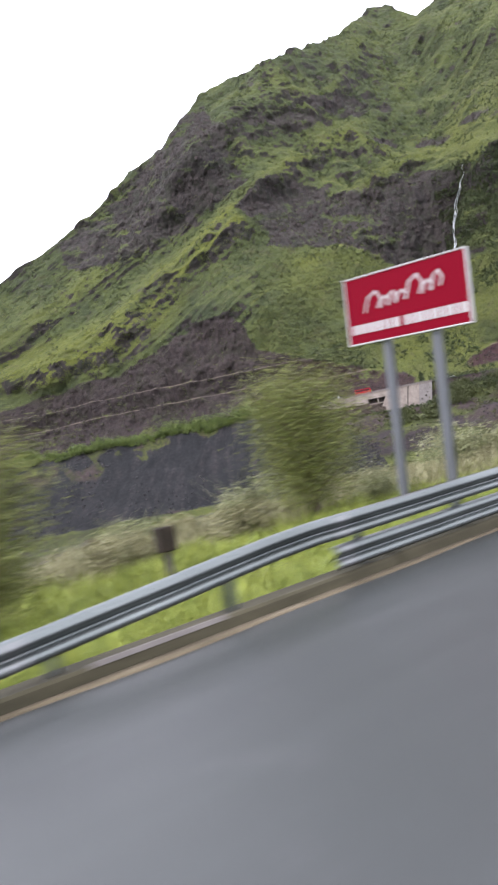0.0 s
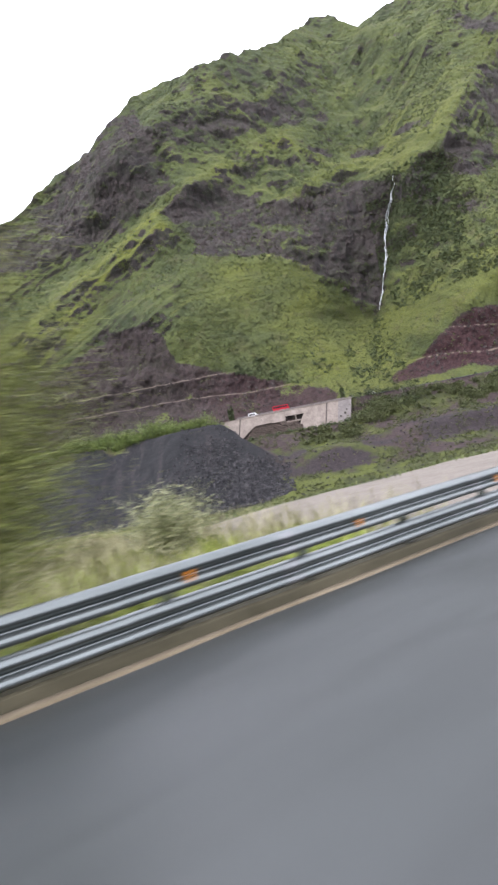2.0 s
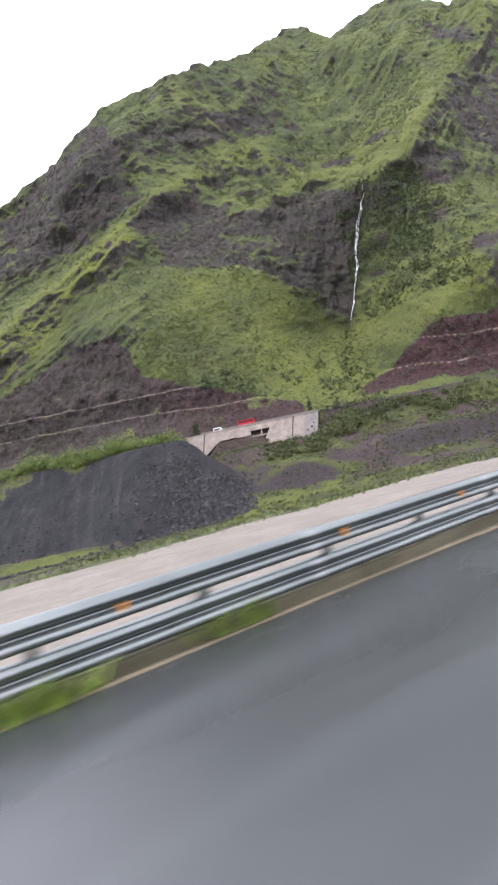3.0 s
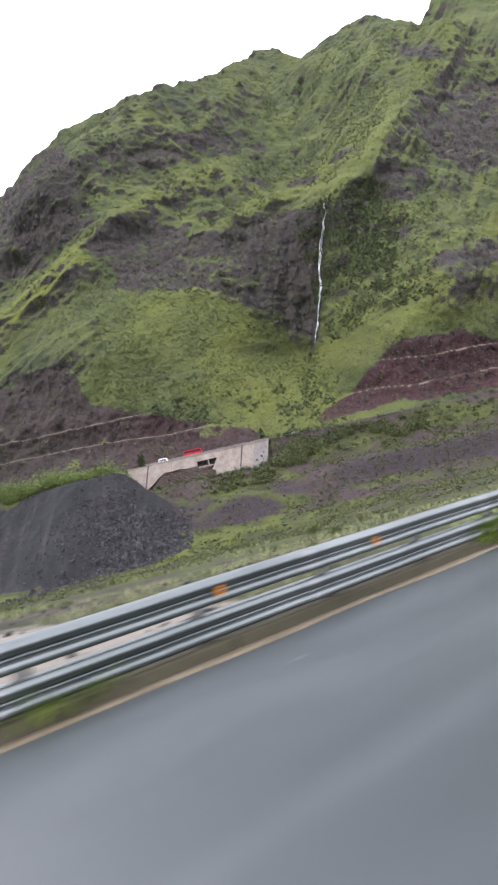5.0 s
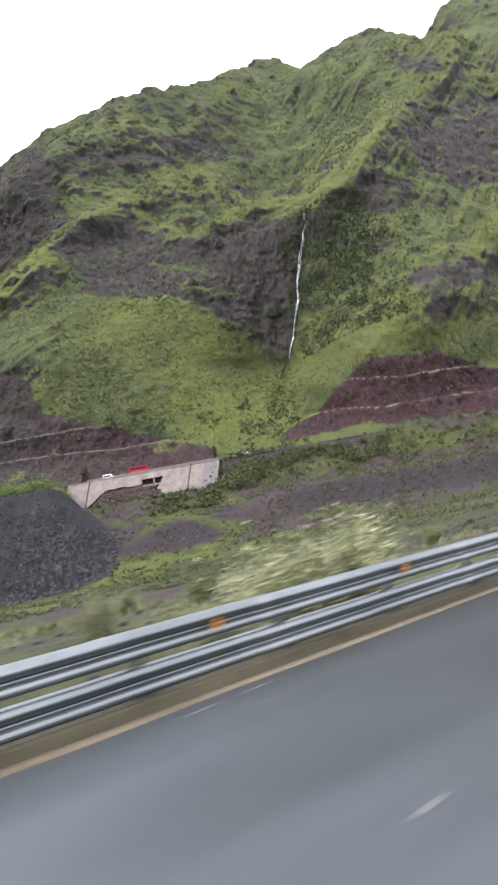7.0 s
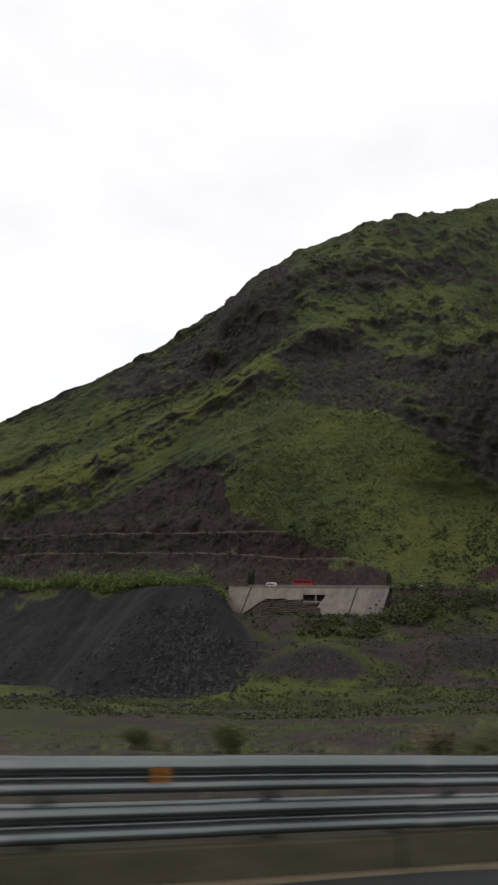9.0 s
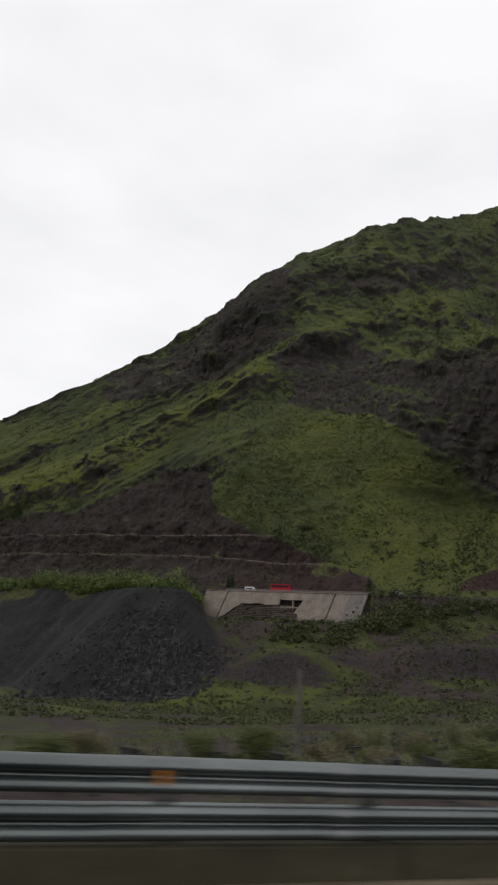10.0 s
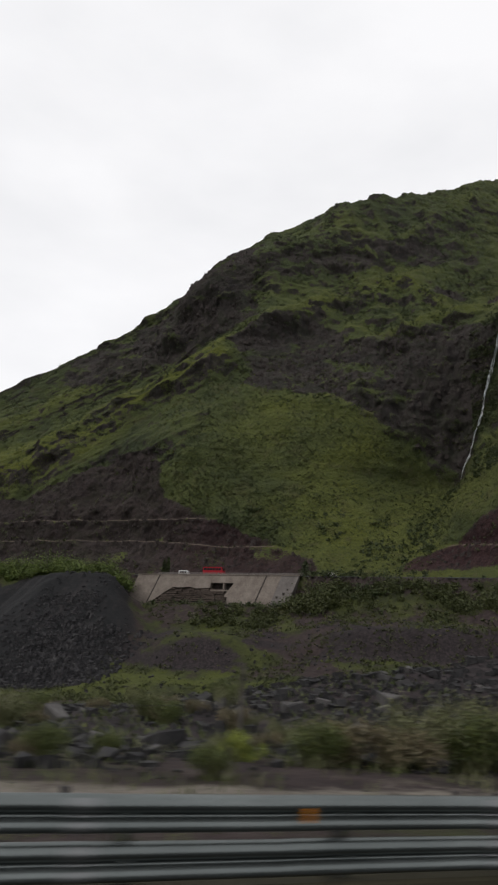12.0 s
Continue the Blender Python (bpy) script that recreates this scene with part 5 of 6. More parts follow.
PALE = mat_leaf("pale_flowering_scrub", (0.105, 0.115, 0.050), (0.185, 0.195, 0.092), (0.290, 0.292, 0.165))
BROWN = mat_leaf("dry_brown_scrub", (0.060, 0.048, 0.026), (0.118, 0.096, 0.054), (0.190, 0.160, 0.098))
protos = [
    build_bush("scrub_bush", "olive scrub bush on the stony roadside", M_TUFT, 1.25, 0.75, 31),
    build_bush("scrub_bush", "pale dry scrub bush on the stony roadside", PALE, 1.35, 0.85, 32),
    build_bush("scrub_bush", "green leafy bush on the stony roadside", M_FRESH, 1.0, 0.7, 33),
    build_bush("scrub_bush", "sparse dry brown bush on the stony roadside", BROWN, 0.9, 0.6, 34),
    build_bush("scrub_bush", "dull olive bush among dark stones", M_BUSH, 0.95, 0.7, 35),
    build_bush("scrub_bush", "cream-coloured dry bush in tall verge grass", M_DRY, 0.9, 0.65, 36),
]


def place(x, y, scale=1.0, turn=0.0, lift=0.0):
    z = float(ground_z(np.array(float(x)), np.array(float(y)))) + lift
    return Matrix.Translation((x, y, z - 0.04)) @ Matrix.Rotation(turn, 4, "Z") @ Matrix.Scale(scale, 4)


def set_pose(ob, m):
    ob.matrix_world = m
    return ob


def scatter_bushes():
    rng = random.Random(77)
    spots = [(110.9, 8.6, 2, 1.5), (111.9, 8.8, 2, 1.3), (110.3, 8.5, 2, 1.2), (110.0, 9.2, 1, 1.0), (108.0, 9.2, 1, 1.1), (107.2, 9.4, 1, 0.95), (174.7, 9.5, 1, 1.0), (175.9, 9.6, 0, 0.85), (178.4, 10.0, 1, 0.9), (179.4, 10.2, 2, 0.9), (206.0, 18.2, 4, 1.2), (207.2, 18.8, 3, 1.5), (208.4, 18.0, 3, 1.4), (209.6, 19.0, 0, 1.5), (211.0, 18.2, 4, 1.7), (212.2, 18.8, 0, 1.6), (204.4, 19.6, 2, 0.8), (199.0, 18.6, 4, 0.9), (196.2, 19.2, 0, 1.0), (192.6, 18.4, 4, 1.1), (121.9, 8.5, 1, 1.45), (120.9, 8.7, 1, 1.3), (122.8, 8.8, 1, 1.1), (101.0, 9.2, 2, 0.9), (98.2, 9.6, 0, 0.8), (108.5, 10.5, 1, 0.8)]
    for _ in range(70):
        spots.append((rng.uniform(-10, 43), rng.uniform(14.5, 28), rng.choice((1, 1, 5, 5, 5)), rng.uniform(1.0, 1.7)))
    for _ in range(14):
        spots.append((rng.uniform(84, 170), rng.uniform(10, 40), rng.choice((0, 4, 4, 4)), rng.uniform(0.5, 0.9)))
    for _ in range(26):
        spots.append((rng.uniform(140, 179), rng.uniform(12, 34), rng.choice((4, 4, 0, 4, 3)), rng.uniform(0.6, 1.05)))
    for _ in range(64):
        spots.append((rng.uniform(178, 262), rng.uniform(15.5, 27), rng.choice((0, 4, 4, 3, 3)), rng.uniform(0.55, 1.1)))
    for _ in range(44):
        spots.append((rng.uniform(182, 212), rng.uniform(31, 42), rng.choice((0, 3, 3, 4)), rng.uniform(0.6, 1.2)))
    used = set()
    for x, y, kind, s in spots:
        if abs(x - 12.4) < 1.3 and abs(y - 9.7) < 1.5:
            continue
        m = place(x, y, s, rng.uniform(0, 6.28))
        if kind not in used:
            used.add(kind)
            set_pose(protos[kind], m)
        else:
            ob = copy_thing(protos[kind], m)
            ob.scale = (s, s, s)


scatter_bushes()


def stuff(name, v, f, material, label, category):
    return tagged(new(name, mesh_from(name, v, f, material)), label, category, kind="stuff")


def sow(n, x0, x1, y0, y1, seed, keep=None):
    rng = np.random.default_rng(seed)
    x, y = rng.uniform(x0, x1, n), rng.uniform(y0, y1, n)
    if keep is not None:
        ok = keep(x, y, rng)
        x, y = x[ok], y[ok]
    return np.stack([x, y, ground_z(x, y) - 0.03], 1), rng


def clumpy(scale, cut, seed):
    return lambda x, y, rng: vnoise(x / scale, y / scale, seed) > cut + 0.25 * (rng.random(len(x)) - 0.5)


p, rng = sow(60000, -28, 46, 9.6, 30, 41, lambda x, y, g: clumpy(2.2, 0.38, 5)(x, y, g) & (y > 14.5 - 5.0 * smooth(14, 26, x)))
v, f = blades(p, 0.95, rng, 0.5, 0.016)
stuff("tall_dry_grass", v, f, M_DRY, "tall pale dry grass on the road verge", "grass")
p, rng = sow(130000, -20, 44, 6.9, 18, 42, clumpy(1.6, 0.30, 6))
v, f = blades(p, 0.55, rng, 0.6, 0.014)
stuff("fresh_verge_grass", v, f, M_FRESH, "fresh bright green grass on the road verge", "grass")
p, rng = sow(30000, 88, 150, 10.0, 32, 43, clumpy(1.9, 0.60, 7))
v, f = blades(p, 0.26, rng, 0.7, 0.016)
stuff("sparse_verge_grass", v, f, M_TUFT, "sparse green grass tufts on stony ground", "grass")
p, rng = sow(26000, 150, 262, 7.4, 30, 46, clumpy(1.9, 0.60, 10))
v, f = blades(p, 0.24, rng, 0.7, 0.014)
stuff("low_verge_grass", v, f, M_BUSH, "low dull green grass on the stony verge", "grass")
p, rng = sow(14000, 150, 262, 14, 30, 44, clumpy(1.5, 0.60, 8))
v, f = blades(p, 0.38, rng, 0.7, 0.012)
stuff("dry_tufts", v, f, M_TUFT, "olive dry tufts on stony ground", "grass")
p, rng = sow(90000, 60, 262, 24, 120, 45, clumpy(5.0, 0.52, 9))
v, f = blades(p, 0.34, rng, 0.8, 0.035)
stuff("meadow_tufts", v, f, M_BUSH, "olive grass tufts over the valley floor", "grass")


WEED = mat_leaf("bright_weed_leaves", (0.085, 0.130, 0.020), (0.170, 0.240, 0.036), (0.260, 0.330, 0.065))


def kerb_weeds():
    rng = np.random.default_rng(51)
    spots = [(109.9, 6.04, 0.78, 620), (110.7, 6.07, 0.6, 420), (109.1, 6.12, 0.5, 260), (49.2, 6.1, 0.36, 150), (50.3, 6.1, 0.4, 160), (52.6, 6.2, 0.42, 200), (90.4, 6.1, 0.65, 500), (95.4, 6.1, 0.5, 360), (82.6, 6.15, 0.45, 300), (124.4, 6.08, 0.6, 420), (158.1, 6.1, 0.5, 260), (131.0, 6.1, 0.5, 300), (95.6, 6.15, 0.4, 220), (46.4, 6.25, 0.3, 120), (47.9, 6.27, 0.32, 110), (49.6, 6.27, 0.36, 140), (158.5, 6.15, 0.5, 300)]
    for x, y, h, n in spots:
        w = base_empty("kerb_weed", Matrix.Translation((x, y, float(deck_z(x)))), label="green weed clump sprouting at the kerb", category="weed", group="kerb weeds")
        a, r = rng.random(n) * 6.283, 0.26 * np.sqrt(rng.random(n))
        v, f = blades(np.stack([r * 2.6 * np.cos(a), 0.4 * r * np.sin(a), np.full(n, 0.0)], 1), 0.75 * h, rng, 1.0, 0.012)
        new("foliage", mesh_from("foliage", v, f, WEED)).parent = w


kerb_weeds()

# hedge of shrubs along the far road, and shrubs over the slopes
def clumps(centres, size, per, rng, leaf):
    c = np.repeat(np.asarray(centres, float), per, 0)
    s = np.repeat(np.asarray(size, float), per)[:, None]
    c = c + rng.normal(size=c.shape) * s * (0.42, 0.42, 0.36)
    return leaves(c, leaf, rng, 1.0, 1.5)


rng = np.random.default_rng(61)
u = rng.uniform(-330, 1, 900)
n = 371 + 11 * rng.random(900) + 4 * (vnoise(u / 15, 0 * u, 4) - 0.5)
x, y = xy(u, n)
size = (1.6 + 3.0 * rng.random(900)) * (0.25 + 1.45 * vnoise(u / 7, n / 7, 8) ** 1.3)
v, f = clumps(np.stack([x, y, ground_z(x, y) + size * 0.7 + 0.3], 1), size, 180, rng, 0.33)
stuff("roadside_hedge", v, f, M_HEDGE, "bright green hedge of shrubs above the spoil heap", "hedge")
u = np.concatenate([rng.uniform(66, 100, 120), rng.uniform(96, 330, 180), rng.uniform(12, 66, 60)])
n = np.concatenate([rng.uniform(376, 390, 120), rng.uniform(362, 402, 180), rng.uniform(372, 381, 60)])
x, y = xy(u, n)
size = (0.7 + 1.3 * rng.random(len(u)) ** 2) * np.where((u > 66) & (u < 100), 1.9, 1.0)
v, f = clumps(np.stack([x, y, ground_z(x, y) + size * 0.5], 1), size, 40, rng, 0.34)
stuff("bank_shrubs", v, f, M_SHRUB, "dark green shrubs along the far road bank", "shrub")


def slope_shrubs(name, count, zone, size, material, label, seed, leaf, per, deep=0.5, cover=0.5, bare_to=0.65):
    rng = np.random.default_rng(seed)
    (u0, u1), (z0, z1) = zone
    u, z = rng.uniform(u0, u1, count), rng.uniform(z0, z1, count)
    top = np.interp(u, CREST_U, CREST_Z) - 3
    dens = vnoise(u / 9, z / 9, seed) * 0.6 + vnoise(u / 30, z / 30, seed + 1) * 0.4
    ok = (z < top) & (dens > cover)
    u, z = u[ok], z[ok]
    n, rock, dust, red, lush_lit, gully = mountain_shape(u, z)
    ok = (rock < bare_to) & (rng.random(len(u)) > 0.5 * lush_lit) & (rng.random(len(u)) < smooth(deep + 0.12, deep - 0.12, gully) + 0.12)
    u, z, n = u[ok], z[ok], n[ok]
    s = size * (0.5 + 0.9 * rng.random(len(u)) ** 2)
    x, y = xy(u, n - 0.15 * s)
    v, f = clumps(np.stack([x, y, z + EYE + 0.25 * s], 1), s, per, rng, leaf)
    stuff(name, v, f, material, label, "shrub")


slope_shrubs("slope_shrubs", 90000, ((-300, 340), (60, 470)), 0.95, M_SHRUB, "scattered dark shrubs over the mountain slope", 62, 0.42, 8, 0.42, 0.42)
slope_shrubs("fan_shrubs", 620, ((10, 110), (38, 74)), 1.9, M_SHRUB, "dark rounded shrubs dotting the foot of the grassy scree fan", 63, 0.42, 34, 9.0, 0.42)
slope_shrubs("fan_dark_tufts", 2600, ((-15, 112), (44, 150)), 0.9, M_SHRUB, "small dark tufts dotting the grassy scree fan", 83, 0.32, 9, 9.0, 0.47)
slope_shrubs("gully_bushes", 2600, ((122, 182), (96, 196)), 1.2, M_SCRUB, "olive bushes on the gully wall beside the waterfall", 72, 0.4, 14, 9.0, 0.40, 0.9)
slope_shrubs("fan_tufts", 7500, ((-20, 115), (40, 150)), 0.5, M_SCRUB, "olive tufts over the grassy scree fan", 73, 0.26, 6, 9.0, 0.36, 0.4)
slope_shrubs("foot_tufts", 9000, ((92, 330), (50, 112)), 0.55, M_SCRUB, "olive tufts over the lower grassy slope", 77, 0.26, 7, 9.0, 0.38, 0.4)
slope_shrubs("fan_bushes", 2600, ((-20, 62), (52, 128)), 0.8, M_SCRUB, "olive bushes in patches on the scree fan", 80, 0.32, 9, 9.0, 0.52, 0.5)
slope_shrubs("gully_shrubs", 2800, ((122, 172), (96, 196)), 1.25, M_SHRUB, "dense dark shrubs on the gully wall beside the waterfall", 66, 0.5, 16, 9.0, 0.36, 0.9)
slope_shrubs("cliff_shrubs", 2600, ((-20, 140), (110, 215)), 1.2, M_SCRUB, "olive shrubs clinging to ledges of the cliff", 67, 0.4, 12, 9.0, 0.60, 2.0)
slope_shrubs("bright_tussocks", 22000, ((-300, 340), (60, 470)), 1.0, M_TUSSOCK, "bright grass tussocks over the mountain slope", 64, 0.42, 8, 9.0, 0.55)
slope_shrubs("ledge_shrubs", 5000, ((-260, 330), (40, 104)), 1.0, M_SCRUB, "olive tufts on the quarried slope", 68, 0.4, 10, 9.0, 0.60, 2.0)

rng = np.random.default_rng(78)
t = rng.random(170)
u = np.interp(t, (0, 0.35, 0.7, 1), (97, 99, 108, 113)) + rng.normal(size=170) * 2.0
z = np.interp(t, (0, 0.35, 0.7, 1), (42, 68, 90, 101)) + rng.normal(size=170)
x, y = xy(u, mountain_shape(u, z)[0] - 0.2)
size = 0.4 + 0.8 * rng.random(170)
v, f = clumps(np.stack([x, y, z + EYE + 0.2], 1), size, 14, rng, 0.36)
stuff("stream_shrubs", v, f, M_SHRUB, "line of dark shrubs down the stream below the waterfall", "shrub")


def valley_shrubs(name, count, zone, seed, size, leaf, per, material, label, cover):
    rng = np.random.default_rng(seed)
    (u0, u1), (n0, n1) = zone
    u, n = rng.uniform(u0, u1, count), rng.uniform(n0, n1, count)
    ok = (vnoise(u / 12, n / 8, seed) * 0.6 + vnoise(u / 4, n / 4, seed + 3) * 0.4 > cover) & ((u > 31 - 0.8 * np.maximum(n - 346, 0)) | (n < 308 + heap_foot(u)))
    x, y = xy(u[ok], n[ok])
    s = size * (0.4 + rng.random(len(x)) ** 2)
    v, f = clumps(np.stack([x, y, ground_z(x, y) + s * 0.2], 1), s, per, rng, leaf)
    stuff(name, v, f, material, label, "shrub")


valley_shrubs("valley_shrubs", 15000, ((-40, 260), (240, 384)), 65, 1.15, 0.25, 18, M_SCRUB, "low olive shrubs on the valley bank", 0.46)
valley_shrubs("valley_grass_clumps", 3200, ((-60, 260), (270, 384)), 69, 0.7, 0.2, 14, M_TUSSOCK, "bright grass clumps on the valley bank", 0.54)
valley_shrubs("bank_grass_clumps", 900, ((64, 260), (358, 386)), 79, 0.9, 0.24, 16, M_TUSSOCK, "bright grass clumps beside the far road", 0.42)
valley_shrubs("dark_bank_bushes", 300, ((64, 250), (364, 387)), 70, 2.6, 0.4, 60, M_SCRUB, "rounded olive bushes beside the retaining wall", 0.40)


rng = np.random.default_rng(84)
u = np.concatenate([rng.uniform(66, 84, 70), rng.uniform(38, 66, 70), rng.uniform(84, 140, 60)])
n = np.concatenate([rng.uniform(368, 386, 70), rng.uniform(358, 372, 70), rng.uniform(374, 386, 60)])
x, y = xy(u, n)
size = np.concatenate([2.2 + 2.2 * rng.random(70), 0.8 + 1.2 * rng.random(70), 1.2 + 1.8 * rng.random(60)])
v, f = clumps(np.stack([x, y, ground_z(x, y) + size * 0.5], 1), size, 150, rng, 0.36)
stuff("wall_bushes", v, f, M_SCRUB, "leafy green bushes crowding the end and foot of the retaining wall", "shrub")


def slender_tree(u, n, z, height, radius, seed):
    rng = np.random.default_rng(seed)
    x, y = xy(u, n)
    t = base_empty("slender_tree", Matrix.Translation((x, y, z - 0.2)), label="slender dark green tree beside the far road", category="tree", group="slender trees on the far road")
    part("trunk", tube([(0, 0, 0), (0.05, 0.03, height * 0.4), (0, 0, height * 0.9)], [0.14, 0.09, 0.03], 7), M_BARK, t, flat=False)
    h = rng.random(900)
    a, r = rng.random(900) * 6.283, radius * np.sin(math.pi * np.clip(h * 0.9 + 0.1, 0, 1)) ** 0.6 * np.sqrt(rng.random(900))
    v, f = leaves(np.stack([r * np.cos(a), r * np.sin(a), height * (0.1 + 0.95 * h)], 1), 0.3, rng, 1.2, 1.2)
    new("crown", mesh_from("crown", v, f, M_SHRUB)).parent = t


slender_tree(4.0, 399.0, FAR_ROAD + 0.84, 7.6, 0.8, 91)
slender_tree(5.6, 399.4, FAR_ROAD + 0.84, 8.6, 0.9, 92)
slender_tree(65.0, 401.0, FAR_ROAD + 0.84, 7.6, 1.5, 93)


# ---- stones ----
def stone_shapes(n, rng, flat=0.55):
    """Rough blocks: eight jittered corners, six faces."""
    base = np.array([(-1, -1, -1), (1, -1, -1), (1, 1, -1), (-1, 1, -1), (-1, -1, 1), (1, -1, 1), (1, 1, 1), (-1, 1, 1)], float)
    v = base[None] * (1 + 0.55 * (rng.random((n, 8, 3)) - 0.6))
    v = v * (np.stack([np.ones(n), 0.55 + 0.45 * rng.random(n), flat * (0.5 + 0.8 * rng.random(n))], 1)[:, None, :]) * 0.5
    a, b = rng.random(n) * 6.283, 0.7 * (rng.random(n) - 0.5)
    ca, sa, cb, sb = np.cos(a), np.sin(a), np.cos(b), np.sin(b)
    x, y, z = v[..., 0], v[..., 1], v[..., 2]
    x, z = x * cb[:, None] + z * sb[:, None], -x * sb[:, None] + z * cb[:, None]
    x, y = x * ca[:, None] - y * sa[:, None], x * sa[:, None] + y * ca[:, None]
    return np.stack([x, y, z], -1)


STONE_FACES = np.array([(3, 2, 1, 0), (4, 5, 6, 7), (0, 1, 5, 4), (1, 2, 6, 5), (2, 3, 7, 6), (3, 0, 4, 7)])


def stones(centres, sizes, rng, flat=0.55):
    n = len(centres)
    v = stone_shapes(n, rng, flat) * np.asarray(sizes)[:, None, None] + np.asarray(centres)[:, None]
    return v.reshape(-1, 3), (np.arange(n)[:, None, None] * 8 + STONE_FACES[None]).reshape(-1, 4)


rng = np.random.default_rng(71)
u = np.concatenate([rng.uniform(-260, 26, 4200), rng.normal(6, 14, 2600)])
n = np.concatenate([rng.uniform(318, 376, 4200), rng.uniform(316, 352, 2600)])
ok = (u < 30 - 0.8 * np.maximum(n - 346, 0)) & (vnoise(u / 11, n / 60, 12) > 0.3)
x, y = xy(u[ok], n[ok])
size = 0.25 + 1.1 * rng.random(len(x)) ** 3
v, f = stones(np.stack([x, y, ground_z(x, y) + 0.1 * size], 1), size, rng, 0.8)
stuff("spoil_stones", v, f, M_FARROCK, "loose dark stones on the spoil heap", "stones")
u = np.concatenate([rng.normal(14, 8, 2600), rng.uniform(-75, 10, 900)])
n = np.concatenate([rng.normal(324, 8, 2600), 312 + 0.2 * u[2600:] + rng.normal(0, 2.5, 900)])
ok = (u < 30) & (n > 308 + 0.2 * u)
x, y = xy(u[ok], n[ok])
size = 0.35 + 1.3 * rng.random(len(x)) ** 2.5
v, f = stones(np.stack([x, y, ground_z(x, y) + 0.12 * size], 1), size, rng, 0.85)
stuff("heap_boulders", v, f, M_FARROCK, "coarse black boulders at the foot of the spoil heap", "stones")
u, n = rng.uniform(30, 250, 1500), rng.uniform(300, 370, 1500)
x, y = xy(u, n)
size = 0.2 + 0.8 * rng.random(1500) ** 3
v, f = stones(np.stack([x, y, ground_z(x, y) + 0.1 * size], 1), size, rng, 0.8)
stuff("bank_stones", v, f, M_FARROCK, "grey loose stones on the valley bank", "stones")


def face_stones(name, count, zone, seed, size, label):
    """Angular blocks standing out of the bare rock faces."""
    rng = np.random.default_rng(seed)
    (u0, u1), (z0, z1) = zone
    u, z = rng.uniform(u0, u1, count), rng.uniform(z0, z1, count)
    n, rock = mountain_shape(u, z)[:2]
    ok = (rock > 0.72) & (vnoise(u / 8, z / 8, seed) > 0.36) & (z < np.interp(u, CREST_U, CREST_Z) - 4)
    u, z, n = u[ok], z[ok], n[ok]
    s = size * (0.35 + 1.0 * rng.random(len(u)) ** 3)
    x, y = xy(u, n + 0.12 * s)
    v, f = stones(np.stack([x, y, z + EYE], 1), s, rng, 1.0)
    stuff(name, v, f, M_SCREE, label, "rock")


face_stones("cut_blocks", 15000, ((-260, 340), (32, 106)), 74, 1.25, "angular purple blocks in the quarried faces")
face_stones("cliff_blocks", 26000, ((-140, 345), (106, 330)), 75, 1.7, "angular dark blocks in the cliff faces")


def rubble_cover(x, y):
    """Share of the ground that loose blocks cover beside the road."""
    tip = float(smooth(203, 216, x + 0.45 * (y - 30)))
    band = float(smooth(180, 190, x) * smooth(20, 23, y) * (1 - smooth(28, 32, y)))
    scrap = 0.05 + 0.5 * float(smooth(0.62, 0.78, vnoise(np.array(x / 5), np.array(y / 4), 19)))
    return min(1.0, max(tip, 0.8 * band, scrap * float(smooth(166, 172, x))))


def build_rock_tip():
    tip = base_empty("rock_tip", Matrix.Translation((215, 36, 0)), label="tip of dark angular slate blocks beside the road", category="rock pile", kind="structure")
    rng = np.random.default_rng(72)
    kinds = []
    for k in range(9):
        s = stone_shapes(1, rng, 0.85)[0]
        bm = bmesh.new()
        vs = [bm.verts.new(p) for p in s]
        for q in STONE_FACES:
            bm.faces.new([vs[i] for i in q])
        bmesh.ops.bevel(bm, geom=bm.edges[:], offset=0.05, segments=1, affect="EDGES")
        kinds.append(bm_mesh("rock", bm, M_ROCK))
    pr = random.Random(5)
    made = 0
    while made < 300:
        x, y = pr.uniform(172, 250), pr.uniform(21, 42)
        if pr.random() > rubble_cover(x, y):
            continue
        s = pr.uniform(0.30, 0.70) + 0.7 * pr.random() ** 5
        z = float(ground_z(np.array(x), np.array(y)))
        share("rock", kinds[made % 9], tip, Matrix.Translation((x - 215, y - 36, z + 0.10 * s)) @ Matrix.Rotation(pr.uniform(0, 6.28), 4, "Z") @ Matrix.Rotation(pr.uniform(-0.5, 0.5), 4, "X") @ Matrix.Scale(s, 4))
        made += 1
    n = 17000
    x, y = rng.uniform(164, 290, n), 17 + 37 * rng.random(n) ** 1.3
    ok = rng.random(n) < np.array([rubble_cover(a, b) for a, b in zip(x, y)])
    x, y = x[ok], y[ok]
    size = 0.13 + 0.48 * rng.random(len(x)) ** 2.4
    v, f = stones(np.stack([x - 215, y - 36, ground_z(x, y) + 0.1 * size], 1), size, rng, 0.85)
    rest = new("rubble", mesh_from("rubble", v, f, M_ROCK))
    rest.parent = tip
    tagged(rest, kind="stuff")
    return tip


rock_tip = build_rock_tip()
rng = np.random.default_rng(73)
x, y = rng.uniform(84, 262, 2600), rng.uniform(7.0, 24, 2600)
size = 0.04 + 0.16 * rng.random(2600) ** 3
v, f = stones(np.stack([x, y, ground_z(x, y) + 0.2 * size], 1), size, rng, 0.7)
stuff("verge_stones", v, f, M_FARROCK, "small grey stones scattered on the road verge", "stones")

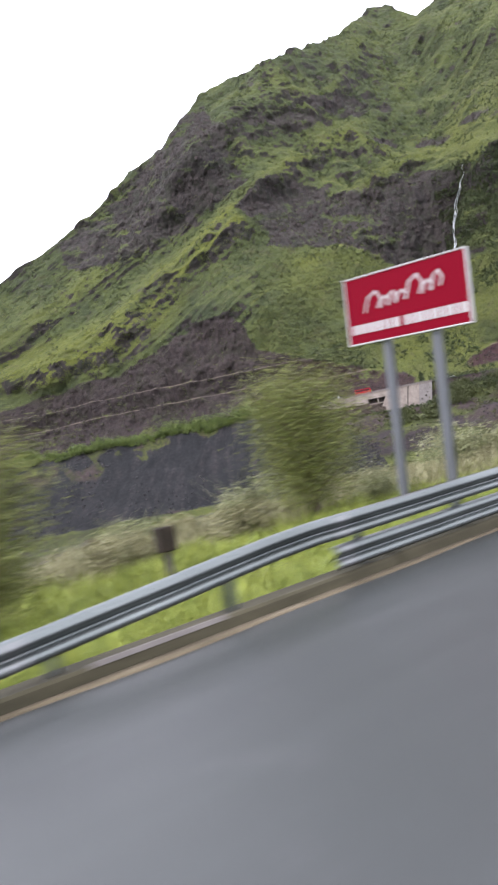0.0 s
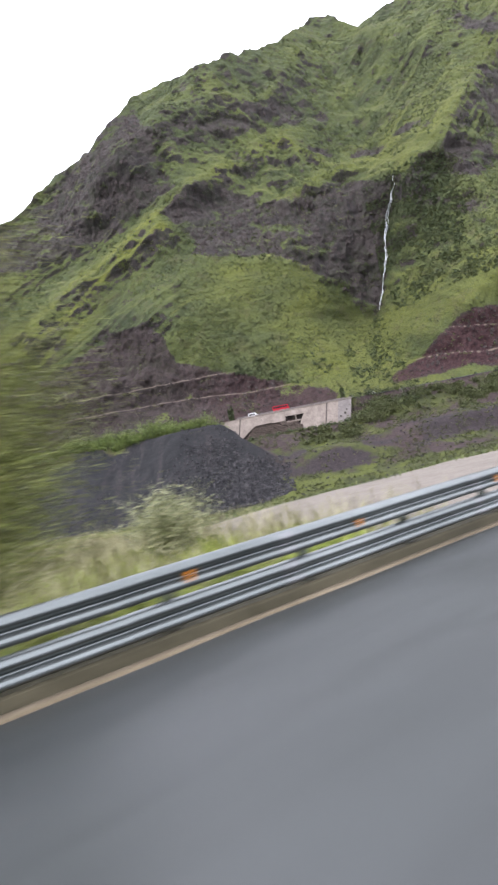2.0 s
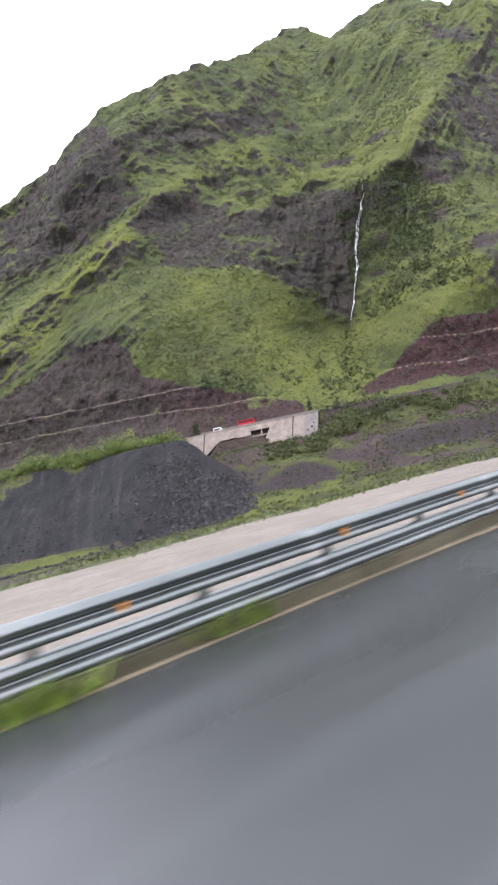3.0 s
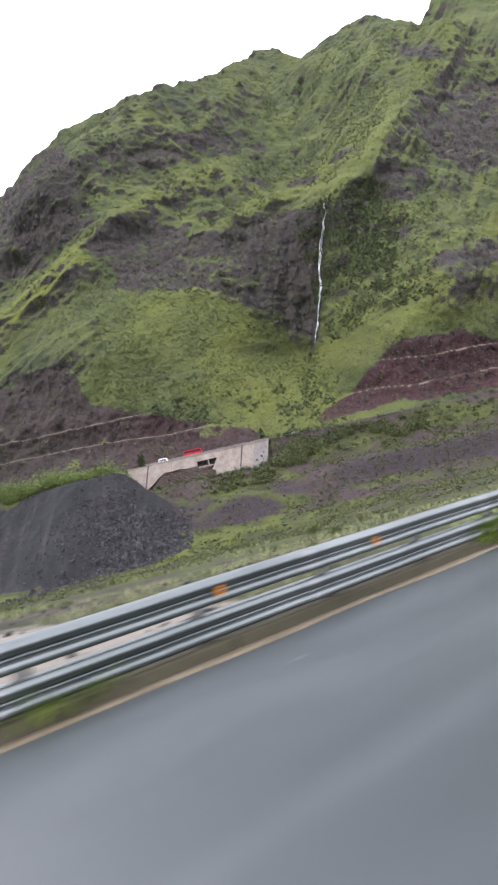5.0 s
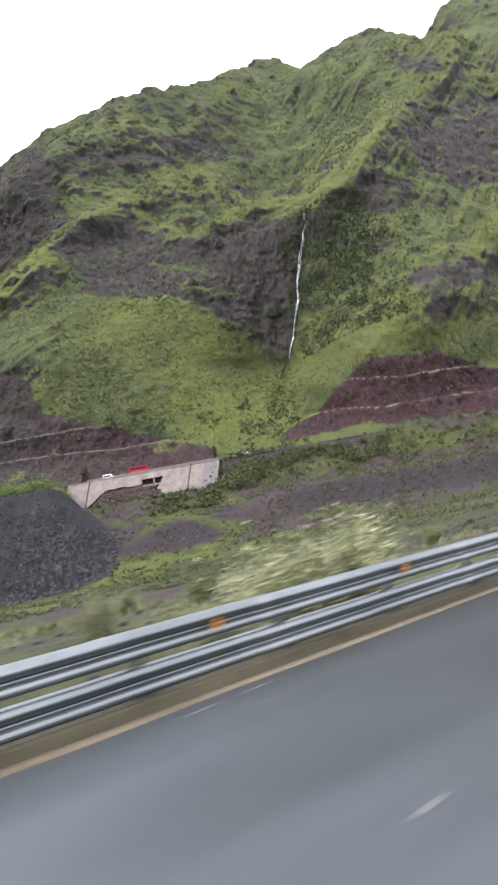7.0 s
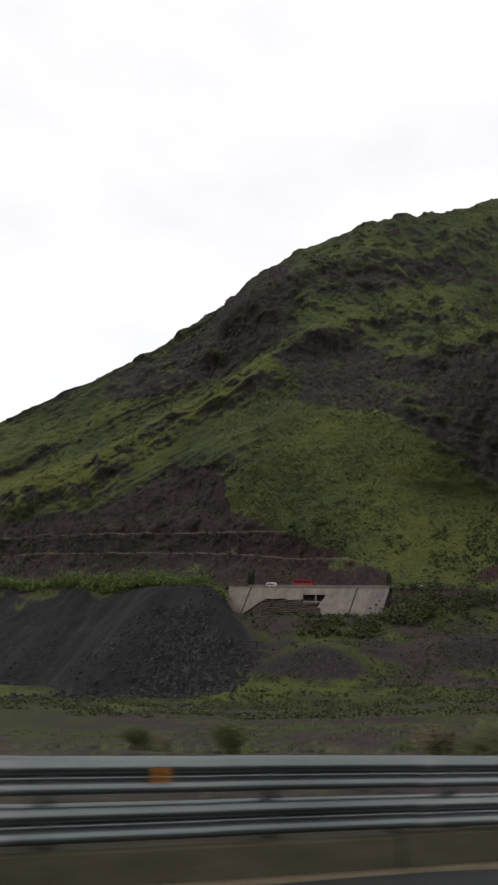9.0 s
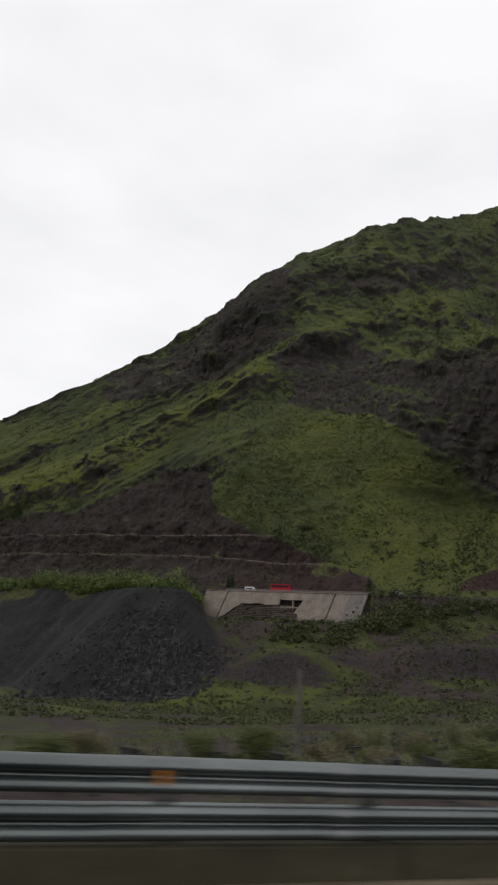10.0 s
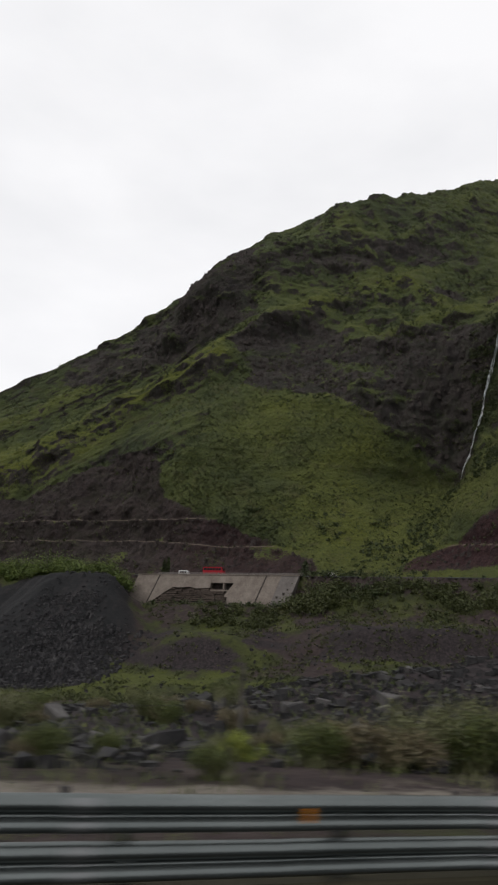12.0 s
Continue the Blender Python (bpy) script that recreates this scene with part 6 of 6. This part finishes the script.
# ---- fence of tall poles and wire ----
def build_fence():
    fence = base_empty("wire_fence", Matrix.Translation((194, 21.4, 0)), label="rough wooden poles carrying slack wires", category="fence")
    tops = []
    for k, (x, y) in enumerate(((172.9, 21.2), (183.7, 21.6), (194.1, 21.3), (205.2, 21.8), (216.0, 21.4), (227.0, 21.9))):
        z = float(ground_z(np.array(x), np.array(y)))
        lean = 0.05 * math.sin(k * 2.1)
        top = Vector((x - 194 + lean, y - 21.4, z + 2.75))
        part("pole", tube([(x - 194, y - 21.4, z - 0.3), (x - 194 + lean * 0.5, y - 21.4, z + 1.3), top], [0.10, 0.09, 0.075], 8), M_WOOD, fence)
        tops.append(top)
    for drop in (0.15, 1.2):
        for a, b in zip(tops, tops[1:]):
            pts = [a.lerp(b, t) - Vector((0, 0.09, drop + 0.25 * math.sin(math.pi * t))) for t in (0, 0.2, 0.4, 0.6, 0.8, 1)]
            part("wire", tube(pts, [0.004] * 6, 4), M_RUBBER, fence)
    return fence


build_fence()


def build_marker():
    x, y = 6.88, 12.2
    z = float(ground_z(np.array(x), np.array(y)))
    t = base_empty("marker_block", Matrix.Translation((x, y, z)), label="dark brown wooden marker block in the dry grass", category="marker")
    part("block", box(-0.17, 0.17, -0.14, 0.14, 0.82, 1.30, 0.03), mat_stony("dark_marker_wood", (0.012, 0.009, 0.006), (0.024, 0.018, 0.012), (0.045, 0.034, 0.024), 5.0), t)
    part("stake", box(-0.06, 0.06, -0.05, 0.05, -0.2, 0.83, 0.01), M_WOOD, t)


build_marker()

# ---- marks on the near road ----
def crown_z(y):
    return float(np.interp(y, (-7.4, -3.5, 0, 3, 5.95), (0.0, 0.05, 0.06, 0.04, 0.022)))


def build_studs():
    bm = bmesh.new()
    add_box(bm, -0.05, 0.05, -0.022, 0.022, -0.01, 0.015, 0.006)
    me = bm_mesh("road_stud", bm, M_STUD)
    first = None
    for x, ys in ((43.19, (5.72, 4.30, 3.05, 1.98, 0.9, -0.1)), (42.80, (4.97, 3.62, 2.50, 1.56, 0.5))):
        for y in ys:
            ob = new("road_stud", me)
            ob.location = (x - 0.14 * (ys[0] - y), y, float(deck_z(x)) + crown_z(y))
            tagged(ob, "raised red plastic stud set in the asphalt", "road stud", group="rumble strip of red studs")


build_studs()


def build_dashes():
    for k, (x, y0, length) in enumerate(((8.6, 3.85, 0.3), (25.94, 4.12, 0.25), (43.0, 3.53, 0.25), (62.0, 3.8, 0.3), (84.4, 4.8, 0.2), (107.85, 4.68, 0.25), (115.74, 2.3, 0.25), (116.6, 5.55, 0.35), (117.4, 5.6, 0.3), (135.0, 3.8, 0.3))):
        rng = random.Random(k)
        bm = bmesh.new()
        v0 = [bm.verts.new((length * i / 6 - length / 2, -0.03 + rng.uniform(-0.015, 0.015), 0.004)) for i in range(7)]
        v1 = [bm.verts.new((length * i / 6 - length / 2, 0.03 + rng.uniform(-0.015, 0.015), 0.004)) for i in range(7)]
        for i in range(6):
            bm.faces.new((v0[i], v0[i + 1], v1[i + 1], v1[i]))
        ob = new("lane_dash", bm_mesh("lane_dash", bm, M_LINE))
        ob.matrix_world = Matrix.Translation((x, y0, float(deck_z(x)) + crown_z(y0))) @ Matrix.Rotation(-math.atan(0.02), 4, "Y")
        tagged(ob, "short worn white paint dash on the asphalt", "road marking", group="worn lane dashes", kind="structure")


build_dashes()
cap = tagged(new("kerb_cap", ribbon(2.7, 4.2, 0.3, [(-0.170, 0.285), (-0.148, 0.326), (-0.11, 0.327), (-0.105, 0.30)], M_PATCH, "kerb_cap", side=rail_y)), "pale strip along the top edge of the concrete kerb", "kerb", kind="structure")
